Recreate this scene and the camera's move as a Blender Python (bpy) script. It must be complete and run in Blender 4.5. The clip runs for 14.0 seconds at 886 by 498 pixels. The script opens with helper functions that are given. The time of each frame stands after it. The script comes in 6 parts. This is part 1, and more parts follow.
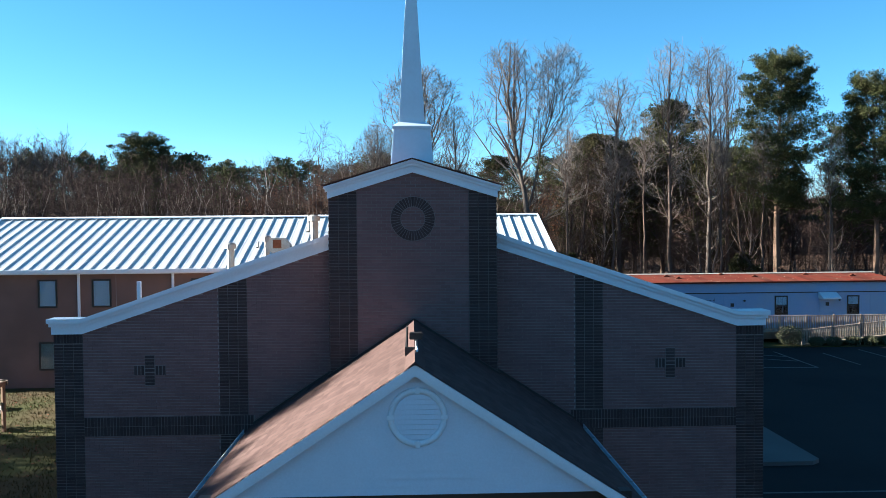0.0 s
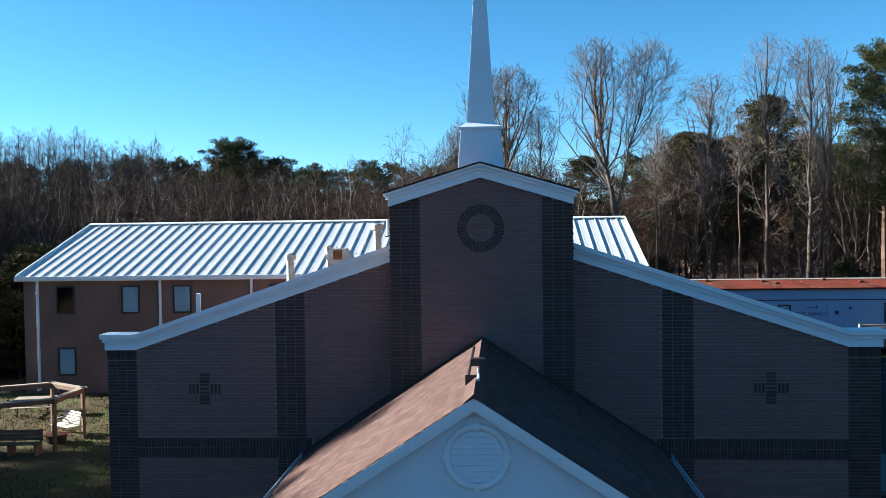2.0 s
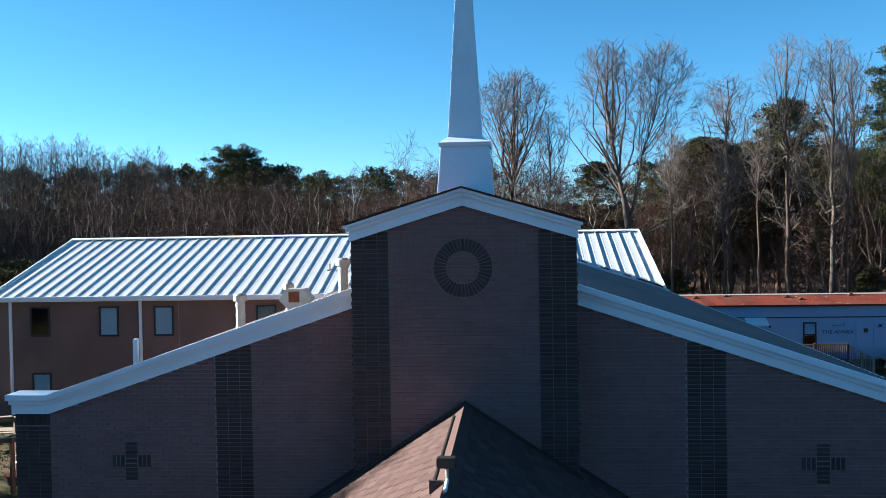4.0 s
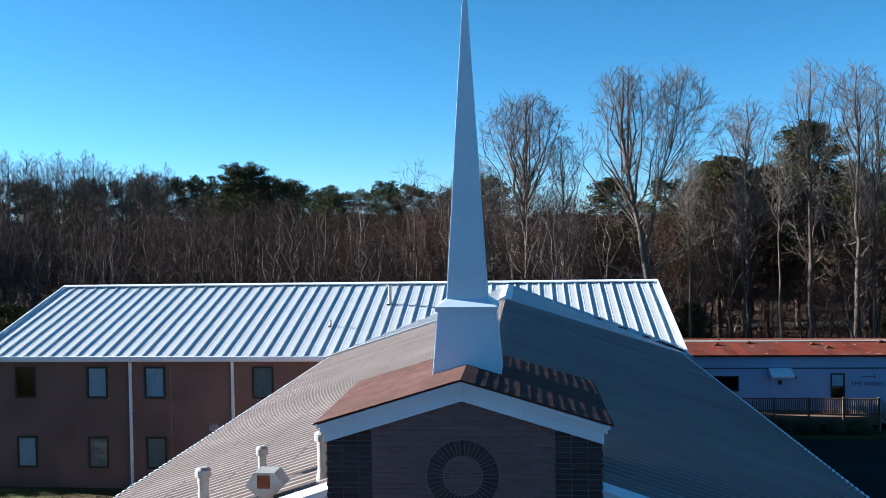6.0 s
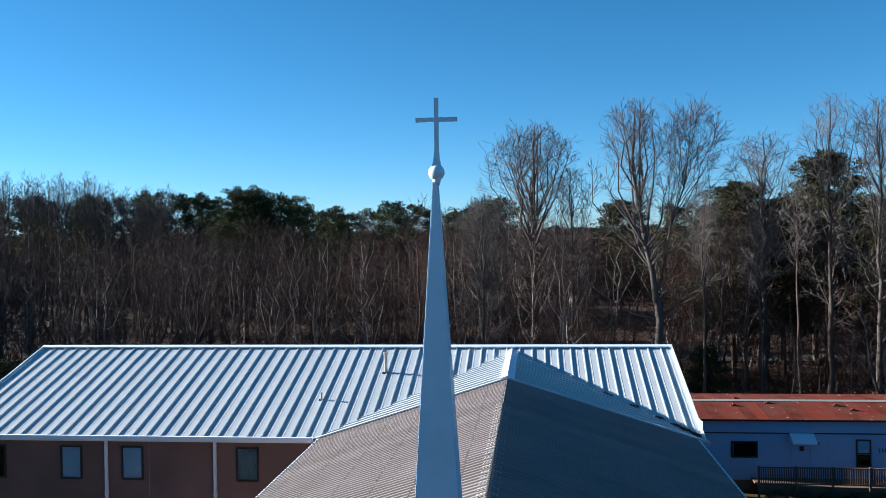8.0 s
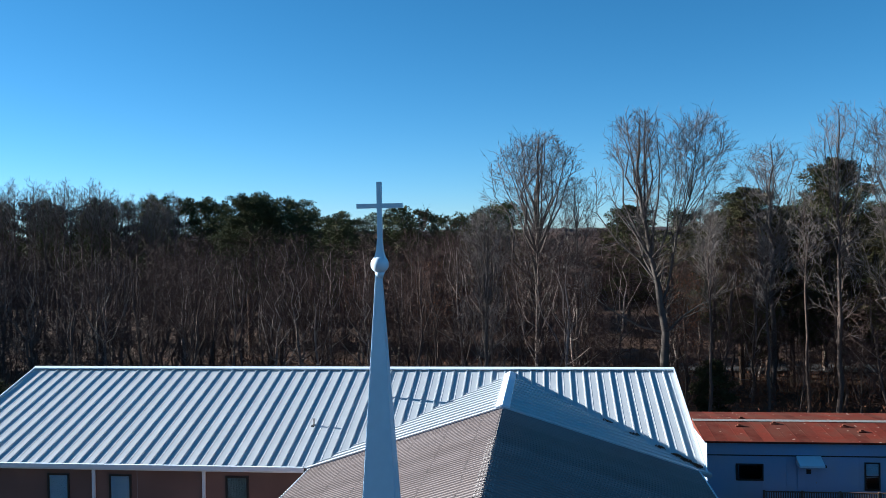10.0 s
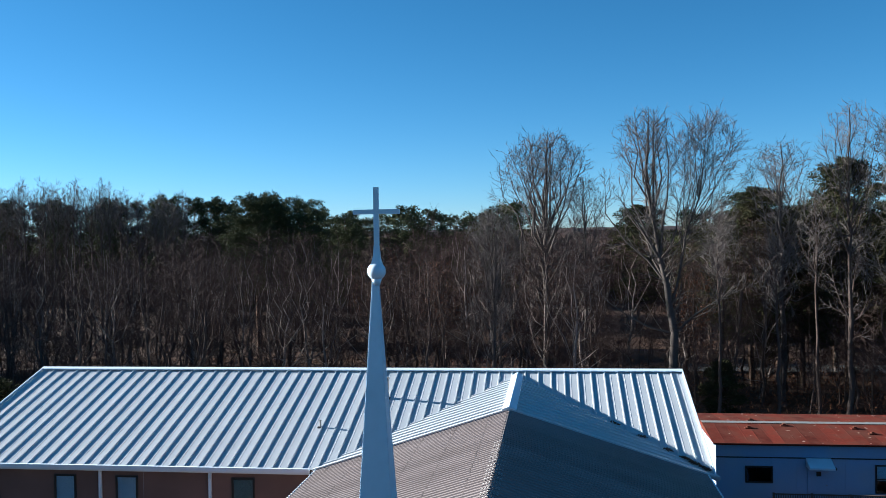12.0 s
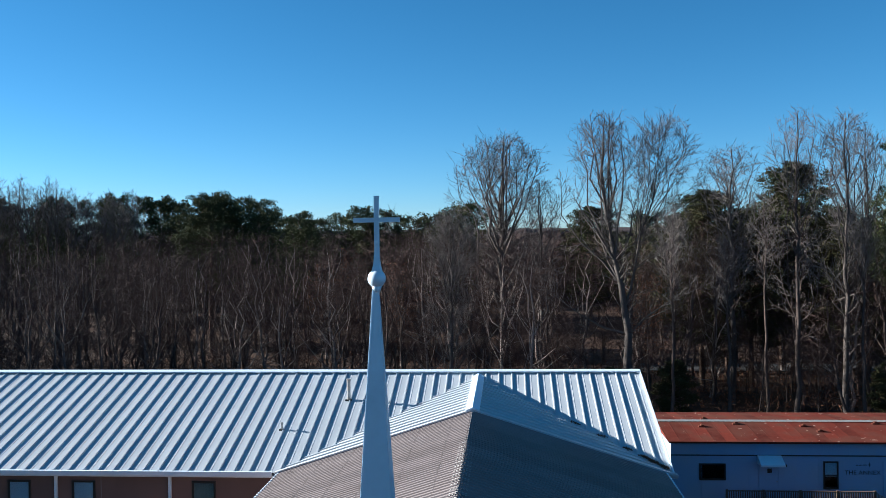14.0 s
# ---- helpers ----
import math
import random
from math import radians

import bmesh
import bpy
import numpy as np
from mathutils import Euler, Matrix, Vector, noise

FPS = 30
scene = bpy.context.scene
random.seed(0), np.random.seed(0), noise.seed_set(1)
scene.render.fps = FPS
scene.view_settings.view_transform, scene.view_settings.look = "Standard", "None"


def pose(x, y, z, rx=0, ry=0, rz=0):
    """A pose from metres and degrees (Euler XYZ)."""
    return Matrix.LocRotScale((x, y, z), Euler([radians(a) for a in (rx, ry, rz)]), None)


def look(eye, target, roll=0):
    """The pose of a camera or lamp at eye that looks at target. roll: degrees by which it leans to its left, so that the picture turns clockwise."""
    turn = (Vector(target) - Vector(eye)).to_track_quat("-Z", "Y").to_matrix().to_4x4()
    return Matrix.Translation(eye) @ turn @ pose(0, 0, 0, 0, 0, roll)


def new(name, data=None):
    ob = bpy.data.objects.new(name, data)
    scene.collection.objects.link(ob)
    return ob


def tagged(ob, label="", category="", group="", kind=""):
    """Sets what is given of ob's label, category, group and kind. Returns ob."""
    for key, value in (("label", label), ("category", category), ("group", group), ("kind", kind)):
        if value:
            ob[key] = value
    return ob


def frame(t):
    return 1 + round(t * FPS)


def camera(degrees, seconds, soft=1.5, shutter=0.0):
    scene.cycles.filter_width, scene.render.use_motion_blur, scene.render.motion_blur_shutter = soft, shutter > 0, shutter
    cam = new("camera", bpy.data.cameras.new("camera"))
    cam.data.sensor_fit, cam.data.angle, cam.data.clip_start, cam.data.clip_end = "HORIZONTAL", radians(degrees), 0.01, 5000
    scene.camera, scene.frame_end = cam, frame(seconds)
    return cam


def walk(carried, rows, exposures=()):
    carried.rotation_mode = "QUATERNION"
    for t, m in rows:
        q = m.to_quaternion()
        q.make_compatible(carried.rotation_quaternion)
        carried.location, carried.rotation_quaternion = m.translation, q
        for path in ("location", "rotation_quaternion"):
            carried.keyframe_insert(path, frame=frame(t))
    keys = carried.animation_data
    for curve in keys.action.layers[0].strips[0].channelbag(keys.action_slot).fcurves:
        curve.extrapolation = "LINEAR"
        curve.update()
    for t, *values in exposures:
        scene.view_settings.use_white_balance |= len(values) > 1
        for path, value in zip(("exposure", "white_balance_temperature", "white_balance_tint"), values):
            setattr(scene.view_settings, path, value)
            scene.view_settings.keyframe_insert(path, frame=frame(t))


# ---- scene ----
cam = camera(54.3, 14.0, soft=0.5)
PATH = [
    (0, (-0.034, -18.575, 7.743), (0.039, -16.577, 7.681), -0.5),
    (0.5, (-0.009, -18.304, 7.822), (-0.002, -16.305, 7.761), -0.6),
    (1, (0.07, -18.055, 7.884), (-0.039, -16.059, 7.823), -0.7),
    (1.5, (0.215, -17.559, 7.908), (0.094, -15.563, 7.85), -0.7),
    (2, (0.349, -17.062, 7.899), (0.219, -15.067, 7.842), -0.8),
    (2.5, (0.52, -16.412, 7.88), (0.382, -14.417, 7.823), -0.8),
    (3, (0.61, -15.405, 7.889), (0.465, -13.411, 7.839), -0.9),
    (5.5, (0.88, -12.242, 10.256), (0.702, -10.251, 10.212), -0.9),
    (6, (0.8, -11.442, 10.917), (0.615, -9.451, 10.876), -0.9),
    (6.5, (0.788, -10.554, 11.586), (0.597, -8.564, 11.552), -0.9),
    (7, (0.823, -9.789, 12.269), (0.626, -7.799, 12.237), -0.8),
    (7.5, (0.916, -9.169, 12.934), (0.714, -7.179, 12.903), -0.8),
    (8, (1.092, -8.673, 13.639), (0.884, -6.684, 13.612), -0.8),
    (10.5, (1.772, -7.553, 14.683), (1.535, -5.567, 14.655), -0.9),
    (11, (1.848, -7.482, 14.754), (1.606, -5.497, 14.726), -0.9),
    (11.5, (1.873, -7.492, 14.764), (1.626, -5.507, 14.736), -0.9),
    (12, (1.768, -7.5, 14.694), (1.515, -5.516, 14.665), -0.9),
    (12.5, (1.468, -7.598, 14.654), (1.21, -5.615, 14.626), -0.9),
    (13, (1.275, -7.712, 14.741), (1.02, -5.728, 14.711), -0.8),
    (13.5, (1.279, -7.718, 14.801), (1.072, -5.729, 14.771), -0.7),
    (14, (1.315, -7.715, 14.779), (1.173, -5.72, 14.749), -0.7),
]
EXPOSURE = [(0, 2.26, 5720, 4), (1.0, 2.19, 5680, 4), (1.8, 2.02, 5640, 4), (3, 2.01, 5640, 4), (5.5, 1.84, 5370, 5), (6.5, 1.65, 5250, 5), (8, 1.42, 5190, 5), (14, 1.32, 5180, 5)]
walk(cam, [(t, look(eye, aim, roll)) for t, eye, aim, roll in PATH], EXPOSURE)

# ---- light: a low winter sun from the side, clear sky ----
SUN_EL, SUN_AZ = radians(17.0), radians(-80.0)      # azimuth from +y towards +x
world = bpy.data.worlds.new("sky")
scene.world = world
world.use_nodes = True
wn = world.node_tree
wn.nodes.clear()
sky = wn.nodes.new("ShaderNodeTexSky")
sky.sky_type = "NISHITA"
sky.sun_disc = False
sky.sun_elevation, sky.sun_rotation = SUN_EL, SUN_AZ
sky.altitude, sky.air_density, sky.dust_density, sky.ozone_density = 1500, 0.8, 0.2, 3.2
bg = wn.nodes.new("ShaderNodeBackground")
bg.inputs["Strength"].default_value = 0.05
wo = wn.nodes.new("ShaderNodeOutputWorld")
clear = wn.nodes.new("ShaderNodeHueSaturation")      # a very clear, deep winter sky
clear.inputs["Saturation"].default_value = 1.125
clear.inputs["Hue"].default_value = 0.484
wn.links.new(sky.outputs[0], clear.inputs["Color"])
wn.links.new(clear.outputs[0], bg.inputs[0])
wn.links.new(bg.outputs[0], wo.inputs[0])
sun = new("sun", bpy.data.lights.new("sun", "SUN"))
sun.data.energy, sun.data.angle, sun.data.color = 7.2, radians(0.53), (1.0, 0.87, 0.70)
sd = Vector((math.cos(SUN_EL) * math.sin(SUN_AZ), math.cos(SUN_EL) * math.cos(SUN_AZ), math.sin(SUN_EL)))
sun.matrix_world = look(sd * 100, (0, 0, 0))

# ---- materials ----
def mat(name, base, rough=0.7, metal=0.0, var=0.25, scale=3.0, fine=40.0, bump=0.15, dist=0.01, per=None, tint=None, tint_amount=0.5, tint_scale=0.6, spec=None, coords="Object", flecks=None):
    """A surface with coarse stains, fine grain and relief. per: 'object' or 'island' brightness change by piece; tint: second colour in patches."""
    m = bpy.data.materials.new(name)
    m.use_nodes = True
    n, l = m.node_tree.nodes, m.node_tree.links
    p = n["Principled BSDF"]
    p.inputs["Roughness"].default_value, p.inputs["Metallic"].default_value = rough, metal
    p.inputs["Specular IOR Level"].default_value = spec if spec is not None else (0.12 if rough > 0.72 else 0.5)
    tc = n.new("ShaderNodeNewGeometry") if coords == "Position" else n.new("ShaderNodeTexCoord")
    n1, n2 = n.new("ShaderNodeTexNoise"), n.new("ShaderNodeTexNoise")
    for nd, s, d in ((n1, scale, 5.0), (n2, fine, 3.0)):
        nd.inputs["Scale"].default_value, nd.inputs["Detail"].default_value = s, d
        l.new(tc.outputs[coords], nd.inputs["Vector"])
    add = n.new("ShaderNodeMath")
    add.operation = "ADD"
    l.new(n1.outputs["Fac"], add.inputs[0])
    l.new(n2.outputs["Fac"], add.inputs[1])
    src = add.outputs[0]
    if per:
        info = n.new("ShaderNodeObjectInfo") if per == "object" else n.new("ShaderNodeNewGeometry")
        more = n.new("ShaderNodeMath")
        more.operation = "MULTIPLY_ADD"
        l.new(info.outputs["Random" if per == "object" else "Random Per Island"], more.inputs[0])
        more.inputs[1].default_value = 1.0
        l.new(src, more.inputs[2])
        src = more.outputs[0]
    rng = n.new("ShaderNodeMapRange")
    top = 2.4 if per else 1.4
    for i, v in ((1, 0.6), (2, top), (3, 1 - var), (4, 1 + var)):
        rng.inputs[i].default_value = v
    l.new(src, rng.inputs[0])
    col = n.new("ShaderNodeMix")
    col.data_type, col.blend_type = "RGBA", "MULTIPLY"
    col.inputs["Factor"].default_value = 1.0
    col.inputs[6].default_value = (*base, 1)
    l.new(rng.outputs[0], col.inputs[7])
    out = col.outputs[2]
    if tint:
        n3 = n.new("ShaderNodeTexNoise")
        n3.inputs["Scale"].default_value, n3.inputs["Detail"].default_value = tint_scale, 6.0
        l.new(tc.outputs[coords], n3.inputs["Vector"])
        r3 = n.new("ShaderNodeMapRange")
        for i, v in ((1, 0.42), (2, 0.62), (3, 0.0), (4, tint_amount)):
            r3.inputs[i].default_value = v
        l.new(n3.outputs["Fac"], r3.inputs[0])
        mx = n.new("ShaderNodeMix")
        mx.data_type = "RGBA"
        l.new(r3.outputs[0], mx.inputs["Factor"])
        l.new(out, mx.inputs[6])
        mx.inputs[7].default_value = (*tint, 1)
        out = mx.outputs[2]
    if flecks:                                    # (colour, scale, level) of small sharp chips
        n4 = n.new("ShaderNodeTexNoise")
        n4.inputs["Scale"].default_value, n4.inputs["Detail"].default_value = flecks[1], 2.0
        l.new(tc.outputs[coords], n4.inputs["Vector"])
        r4 = n.new("ShaderNodeMapRange")
        for i, v in ((1, flecks[2]), (2, flecks[2] + 0.03), (3, 0.0), (4, 0.85)):
            r4.inputs[i].default_value = v
        l.new(n4.outputs["Fac"], r4.inputs[0])
        chip = n.new("ShaderNodeMix")
        chip.data_type = "RGBA"
        l.new(r4.outputs[0], chip.inputs["Factor"])
        l.new(out, chip.inputs[6])
        chip.inputs[7].default_value = (*flecks[0], 1)
        out = chip.outputs[2]
    l.new(out, p.inputs["Base Color"])
    if bump:
        b = n.new("ShaderNodeBump")
        b.inputs["Strength"].default_value, b.inputs["Distance"].default_value = bump, dist
        l.new(add.outputs[0], b.inputs["Height"])
        l.new(b.outputs[0], p.inputs["Normal"])
    return m


def plain_glass(name, color, rough=0.06):
    m = bpy.data.materials.new(name)
    m.use_nodes = True
    p = m.node_tree.nodes["Principled BSDF"]
    p.inputs["Base Color"].default_value = (*color, 1)
    p.inputs["Roughness"].default_value = rough
    p.inputs["Transmission Weight"].default_value = 1.0
    p.inputs["IOR"].default_value = 1.45
    return m


M_FIELD = mat("brown_brick", (0.178, 0.106, 0.101), 0.85, var=0.22, scale=1.2, fine=60, per="island")
M_FIELD_ONE = mat("brown_brick_single", (0.178, 0.106, 0.101), 0.85, var=0.22, scale=1.2, fine=60, per="object")
M_DARK = mat("dark_brick", (0.058, 0.040, 0.039), 0.8, var=0.4, scale=1.2, fine=60, per="island")
M_DARK_ONE = mat("dark_brick_single", (0.058, 0.040, 0.039), 0.8, var=0.4, scale=1.2, fine=60, per="object")
M_MORTAR = mat("mortar", (0.205, 0.18, 0.168), 0.95, var=0.25, scale=2, fine=90)
M_MORTAR_DARK = mat("grey_mortar", (0.29, 0.245, 0.235), 0.95, var=0.25, scale=2, fine=90)
# white paint with the blue of open shade mixed into its base
M_WHITE = mat("shade_tinted_white", (0.70, 0.76, 0.82), 0.45, var=0.06, scale=1.5, fine=25, bump=0.05)
# sky blue seen on the steeple's shaded face is put into this base
M_SPIRE = mat("shade_tinted_fibreglass", (0.60, 0.69, 0.78), 0.35, var=0.05, scale=1.0, fine=12, bump=0.03, tint=(0.50, 0.57, 0.64), tint_amount=0.35, tint_scale=1.3)
# white siding whose base already holds the blue of shade
M_SIDING = mat("shade_tinted_siding", (0.65, 0.70, 0.78), 0.5, var=0.06, scale=2, fine=30, bump=0.06)
M_SHINGLE = mat("tan_porch_shingle", (0.089, 0.059, 0.055), 0.95, var=0.30, scale=6, fine=70, bump=0.4, spec=0.02, per="island", tint=(0.070, 0.045, 0.040), tint_amount=0.3, tint_scale=1.2)
M_FELT = mat("dark_roofing_felt", (0.035, 0.028, 0.025), 0.95, var=0.2)
M_NAVE = mat("beige_ribbed_metal", (0.228, 0.19, 0.18), 0.75, var=0.16, scale=0.7, fine=30, bump=0.015, per="object", tint=(0.17, 0.137, 0.124), tint_amount=0.35, tint_scale=0.5, spec=0.05, coords="Position")
M_TOWER_ROOF = mat("red_brown_shingle", (0.083, 0.040, 0.034), 0.92, var=0.35, scale=1.5, fine=70, bump=0.4, per="island", tint=(0.07, 0.036, 0.027), tint_amount=0.5, tint_scale=2)
M_METAL = mat("white_metal_roof", (0.455, 0.472, 0.488), 0.42, metal=0.0, var=0.08, scale=0.6, fine=9, bump=0.04, tint=(0.41, 0.425, 0.44), tint_amount=0.4, tint_scale=0.8, per="object", coords="Position")
M_GALV = mat("galvanised_metal", (0.30, 0.30, 0.29), 0.55, metal=0.2, var=0.2, scale=6, fine=40, bump=0.1, tint=(0.3, 0.2, 0.14), tint_amount=0.5, tint_scale=4)
M_SCREW = mat("weathered_screw", (0.13, 0.108, 0.098), 0.9, var=0.3, scale=8, fine=60, bump=0.1)
M_RUST = mat("rust", (0.13, 0.045, 0.025), 0.9, var=0.4, scale=8, fine=60, bump=0.3)
M_RUSTROOF = mat("rusty_roof", (0.115, 0.020, 0.011), 0.9, var=0.65, scale=0.9, fine=7, bump=0.2, per="object", tint=(0.10, 0.035, 0.022), tint_amount=0.8, tint_scale=0.9, coords="Position", flecks=((0.36, 0.25, 0.2), 3.0, 0.70))
M_WING = mat("brown_wing_brick", (0.200, 0.130, 0.110), 0.9, var=0.22, scale=0.5, fine=30, bump=0.2, tint=(0.13, 0.092, 0.082), tint_amount=0.75, tint_scale=0.3)
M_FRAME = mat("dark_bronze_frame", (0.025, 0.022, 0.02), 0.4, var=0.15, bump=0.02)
M_GLASS = plain_glass("window_glass", (0.8, 0.86, 0.9))
# pale blind; the sky's reflection in the glass is put into its blue
M_BLIND = mat("sky_tinted_blind", (0.52, 0.64, 0.72), 0.8, var=0.12, scale=3, fine=18)
M_CURTAIN = mat("grey_green_curtain", (0.24, 0.29, 0.27), 0.9, var=0.25, scale=5, fine=24)
# near-black colour standing in for the shade inside a room
M_UNLIT_ROOM = mat("dark_room", (0.02, 0.022, 0.025), 0.95, var=0.2)
# white annex siding; its shaded front's blue is painted into the base
M_ANNEX = mat("shade_blue_annex_siding", (0.27, 0.36, 0.53), 0.6, var=0.07, scale=0.6, fine=14, bump=0.05, tint=(0.34, 0.39, 0.47), tint_amount=0.5, tint_scale=0.7)
M_WOOD = mat("weathered_wood", (0.30, 0.245, 0.195), 0.9, var=0.3, scale=3, fine=35, bump=0.3)
M_WOOD_DARK = mat("dark_brown_wood", (0.15, 0.095, 0.065), 0.85, var=0.3, scale=3, fine=35, bump=0.3)
M_WOOD_PALE = mat("pale_painted_wood", (0.46, 0.43, 0.39), 0.8, var=0.12, scale=3, fine=35, bump=0.15)
M_BLACK = mat("black_rubber", (0.02, 0.02, 0.02), 0.6, var=0.2, bump=0.05)
M_ASPHALT = mat("asphalt", (0.017, 0.017, 0.018), 0.9, var=0.3, scale=0.35, fine=30, bump=0.3, tint=(0.026, 0.025, 0.024), tint_amount=0.5, tint_scale=0.2, spec=0.1)
M_CONCRETE = mat("concrete", (0.36, 0.34, 0.32), 0.9, var=0.15, scale=0.8, fine=30)
M_WALK = mat("dirty_concrete", (0.13, 0.125, 0.12), 0.9, var=0.2, scale=0.8, fine=30, tint=(0.09, 0.085, 0.08), tint_amount=0.5, tint_scale=0.4)
M_LINE = mat("worn_road_paint", (0.13, 0.13, 0.125), 0.85, var=0.25, scale=4, fine=50)
M_GRASS = mat("winter_lawn", (0.066, 0.049, 0.020), 0.95, var=0.35, scale=0.5, fine=12, bump=0.5, dist=0.05, tint=(0.052, 0.060, 0.014), tint_amount=0.85, tint_scale=0.3)
M_FLOOR = mat("leaf_litter", (0.046, 0.028, 0.019), 0.95, var=0.4, scale=0.4, fine=6, bump=0.5, dist=0.1, tint=(0.10, 0.052, 0.03), tint_amount=0.6, tint_scale=0.15)
M_BARK = mat("grey_bark", (0.07, 0.052, 0.044), 0.95, var=0.35, scale=1.5, fine=14, bump=0.5, dist=0.03)
M_BARK_PALE = mat("pale_bark", (0.085, 0.07, 0.062), 0.95, var=0.3, scale=1.5, fine=14, bump=0.4, dist=0.03)
M_BARK_LIGHT = mat("light_grey_bark", (0.185, 0.15, 0.132), 0.95, var=0.35, scale=1.5, fine=14, bump=0.4, dist=0.03)
M_TWIG = mat("brown_twigs", (0.050, 0.032, 0.027), 0.95, var=0.3, scale=0.6, fine=6, bump=0, per="island")
M_TWIG_PALE = mat("grey_twigs", (0.122, 0.104, 0.096), 0.95, var=0.3, scale=0.6, fine=6, bump=0, per="island")
M_PINEBARK = mat("red_brown_pine_bark", (0.12, 0.078, 0.058), 0.95, var=0.35, scale=2, fine=14, bump=0.5, dist=0.03)
M_NEEDLE = mat("pine_needles", (0.040, 0.046, 0.018), 0.9, var=0.45, scale=0.5, fine=5, bump=0, per="island", tint=(0.06, 0.056, 0.02), tint_amount=0.5, tint_scale=0.4)
M_NEEDLE_BROWN = mat("bronze_cedar_foliage", (0.040, 0.034, 0.015), 0.9, var=0.4, scale=0.5, fine=5, bump=0, per="island", tint=(0.042, 0.05, 0.020), tint_amount=0.6, tint_scale=0.4)
M_ROAD = mat("worn_grey_road", (0.055, 0.053, 0.052), 0.9, var=0.2, scale=0.3, fine=8)
M_SHRUB = mat("shrub_leaves", (0.06, 0.062, 0.024), 0.6, var=0.45, scale=2, fine=12, bump=0, per="island")
M_OAKLEAF = mat("dead_oak_leaves", (0.13, 0.06, 0.034), 0.9, var=0.4, scale=0.5, fine=5, bump=0, per="island")


# ---- small builders ----
def link_bm(name, bm, material, parent=None, label="", smooth=False):
    me = bpy.data.meshes.new(name)
    bmesh.ops.recalc_face_normals(bm, faces=bm.faces)
    bm.to_mesh(me)
    bm.free()
    me.materials.append(material)
    if smooth:
        me.shade_smooth()
    ob = new(name, me)
    if parent:
        ob.parent = parent
    return tagged(ob, label)


def part(name, bm, material, parent, label="", smooth=False):
    return link_bm(name, bm, material, parent, label, smooth)


FAR = Matrix.Diagonal((1.0145, 1.025, 1.017, 1.0))      # scale of the plan behind the church


def thing(name, label, category, group="", kind="", at=(0, 0, 0), turn=0, far=False):
    ob = new(name)
    ob.matrix_world = (FAR if far else Matrix()) @ pose(*at, 0, 0, turn)
    return tagged(ob, label, category, group, kind)


def box(bm, x0, x1, y0, y1, z0, z1, m=None):
    r = bmesh.ops.create_cube(bm, size=1.0)
    mm = Matrix.Translation(((x0 + x1) / 2, (y0 + y1) / 2, (z0 + z1) / 2)) @ Matrix.Diagonal((abs(x1 - x0), abs(y1 - y0), abs(z1 - z0), 1))
    bmesh.ops.transform(bm, matrix=(m @ mm if m else mm), verts=r["verts"])
    return r["verts"]


def boxed(x0, x1, y0, y1, z0, z1, bevel=0.0):
    bm = bmesh.new()
    box(bm, x0, x1, y0, y1, z0, z1)
    if bevel:
        bmesh.ops.bevel(bm, geom=list(bm.edges), offset=bevel, segments=2, affect="EDGES", clamp_overlap=True)
    return bm


def prism(bm, pts, axis, a, b):
    """Polygon of two coordinates swept along axis 'x', 'y' or 'z' from a to b."""
    def at(p, v):
        return (v, p[0], p[1]) if axis == "x" else (p[0], v, p[1]) if axis == "y" else (p[0], p[1], v)
    lo = [bm.verts.new(at(p, a)) for p in pts]
    hi = [bm.verts.new(at(p, b)) for p in pts]
    bm.faces.new(lo)
    bm.faces.new(hi[::-1])
    for i in range(len(pts)):
        j = (i + 1) % len(pts)
        bm.faces.new((lo[i], lo[j], hi[j], hi[i]))


def prismed(pts, axis, a, b):
    bm = bmesh.new()
    prism(bm, pts, axis, a, b)
    return bm


def cyl(bm, p0, p1, r0, r1=None, n=12):
    p0, p1 = Vector(p0), Vector(p1)
    d = p1 - p0
    r = bmesh.ops.create_cone(bm, cap_ends=True, segments=n, radius1=r0, radius2=r0 if r1 is None else r1, depth=d.length)
    m = Matrix.Translation((p0 + p1) / 2) @ d.to_track_quat("Z", "Y").to_matrix().to_4x4()
    bmesh.ops.transform(bm, matrix=m, verts=r["verts"])


def cyled(p0, p1, r0, r1=None, n=12):
    bm = bmesh.new()
    cyl(bm, p0, p1, r0, r1, n)
    return bm


def raw(name, verts, faces, material, parent=None, label=""):
    me = bpy.data.meshes.new(name)
    me.from_pydata(verts, [], faces)
    me.materials.append(material)
    ob = new(name, me)
    if parent:
        ob.parent = parent
    return tagged(ob, label)

GROUND = -0.6
# ---- ground ----
def ground_height(x, y):
    far = max(0.0, y - 62.0) + 0.6 * max(0.0, abs(x) - 60.0)
    h = GROUND - 0.02
    h += 0.35 * math.sin(x * 0.11 + 1.0) * math.sin(y * 0.09) * min(1.0, max(0.0, far) / 25.0)
    return h


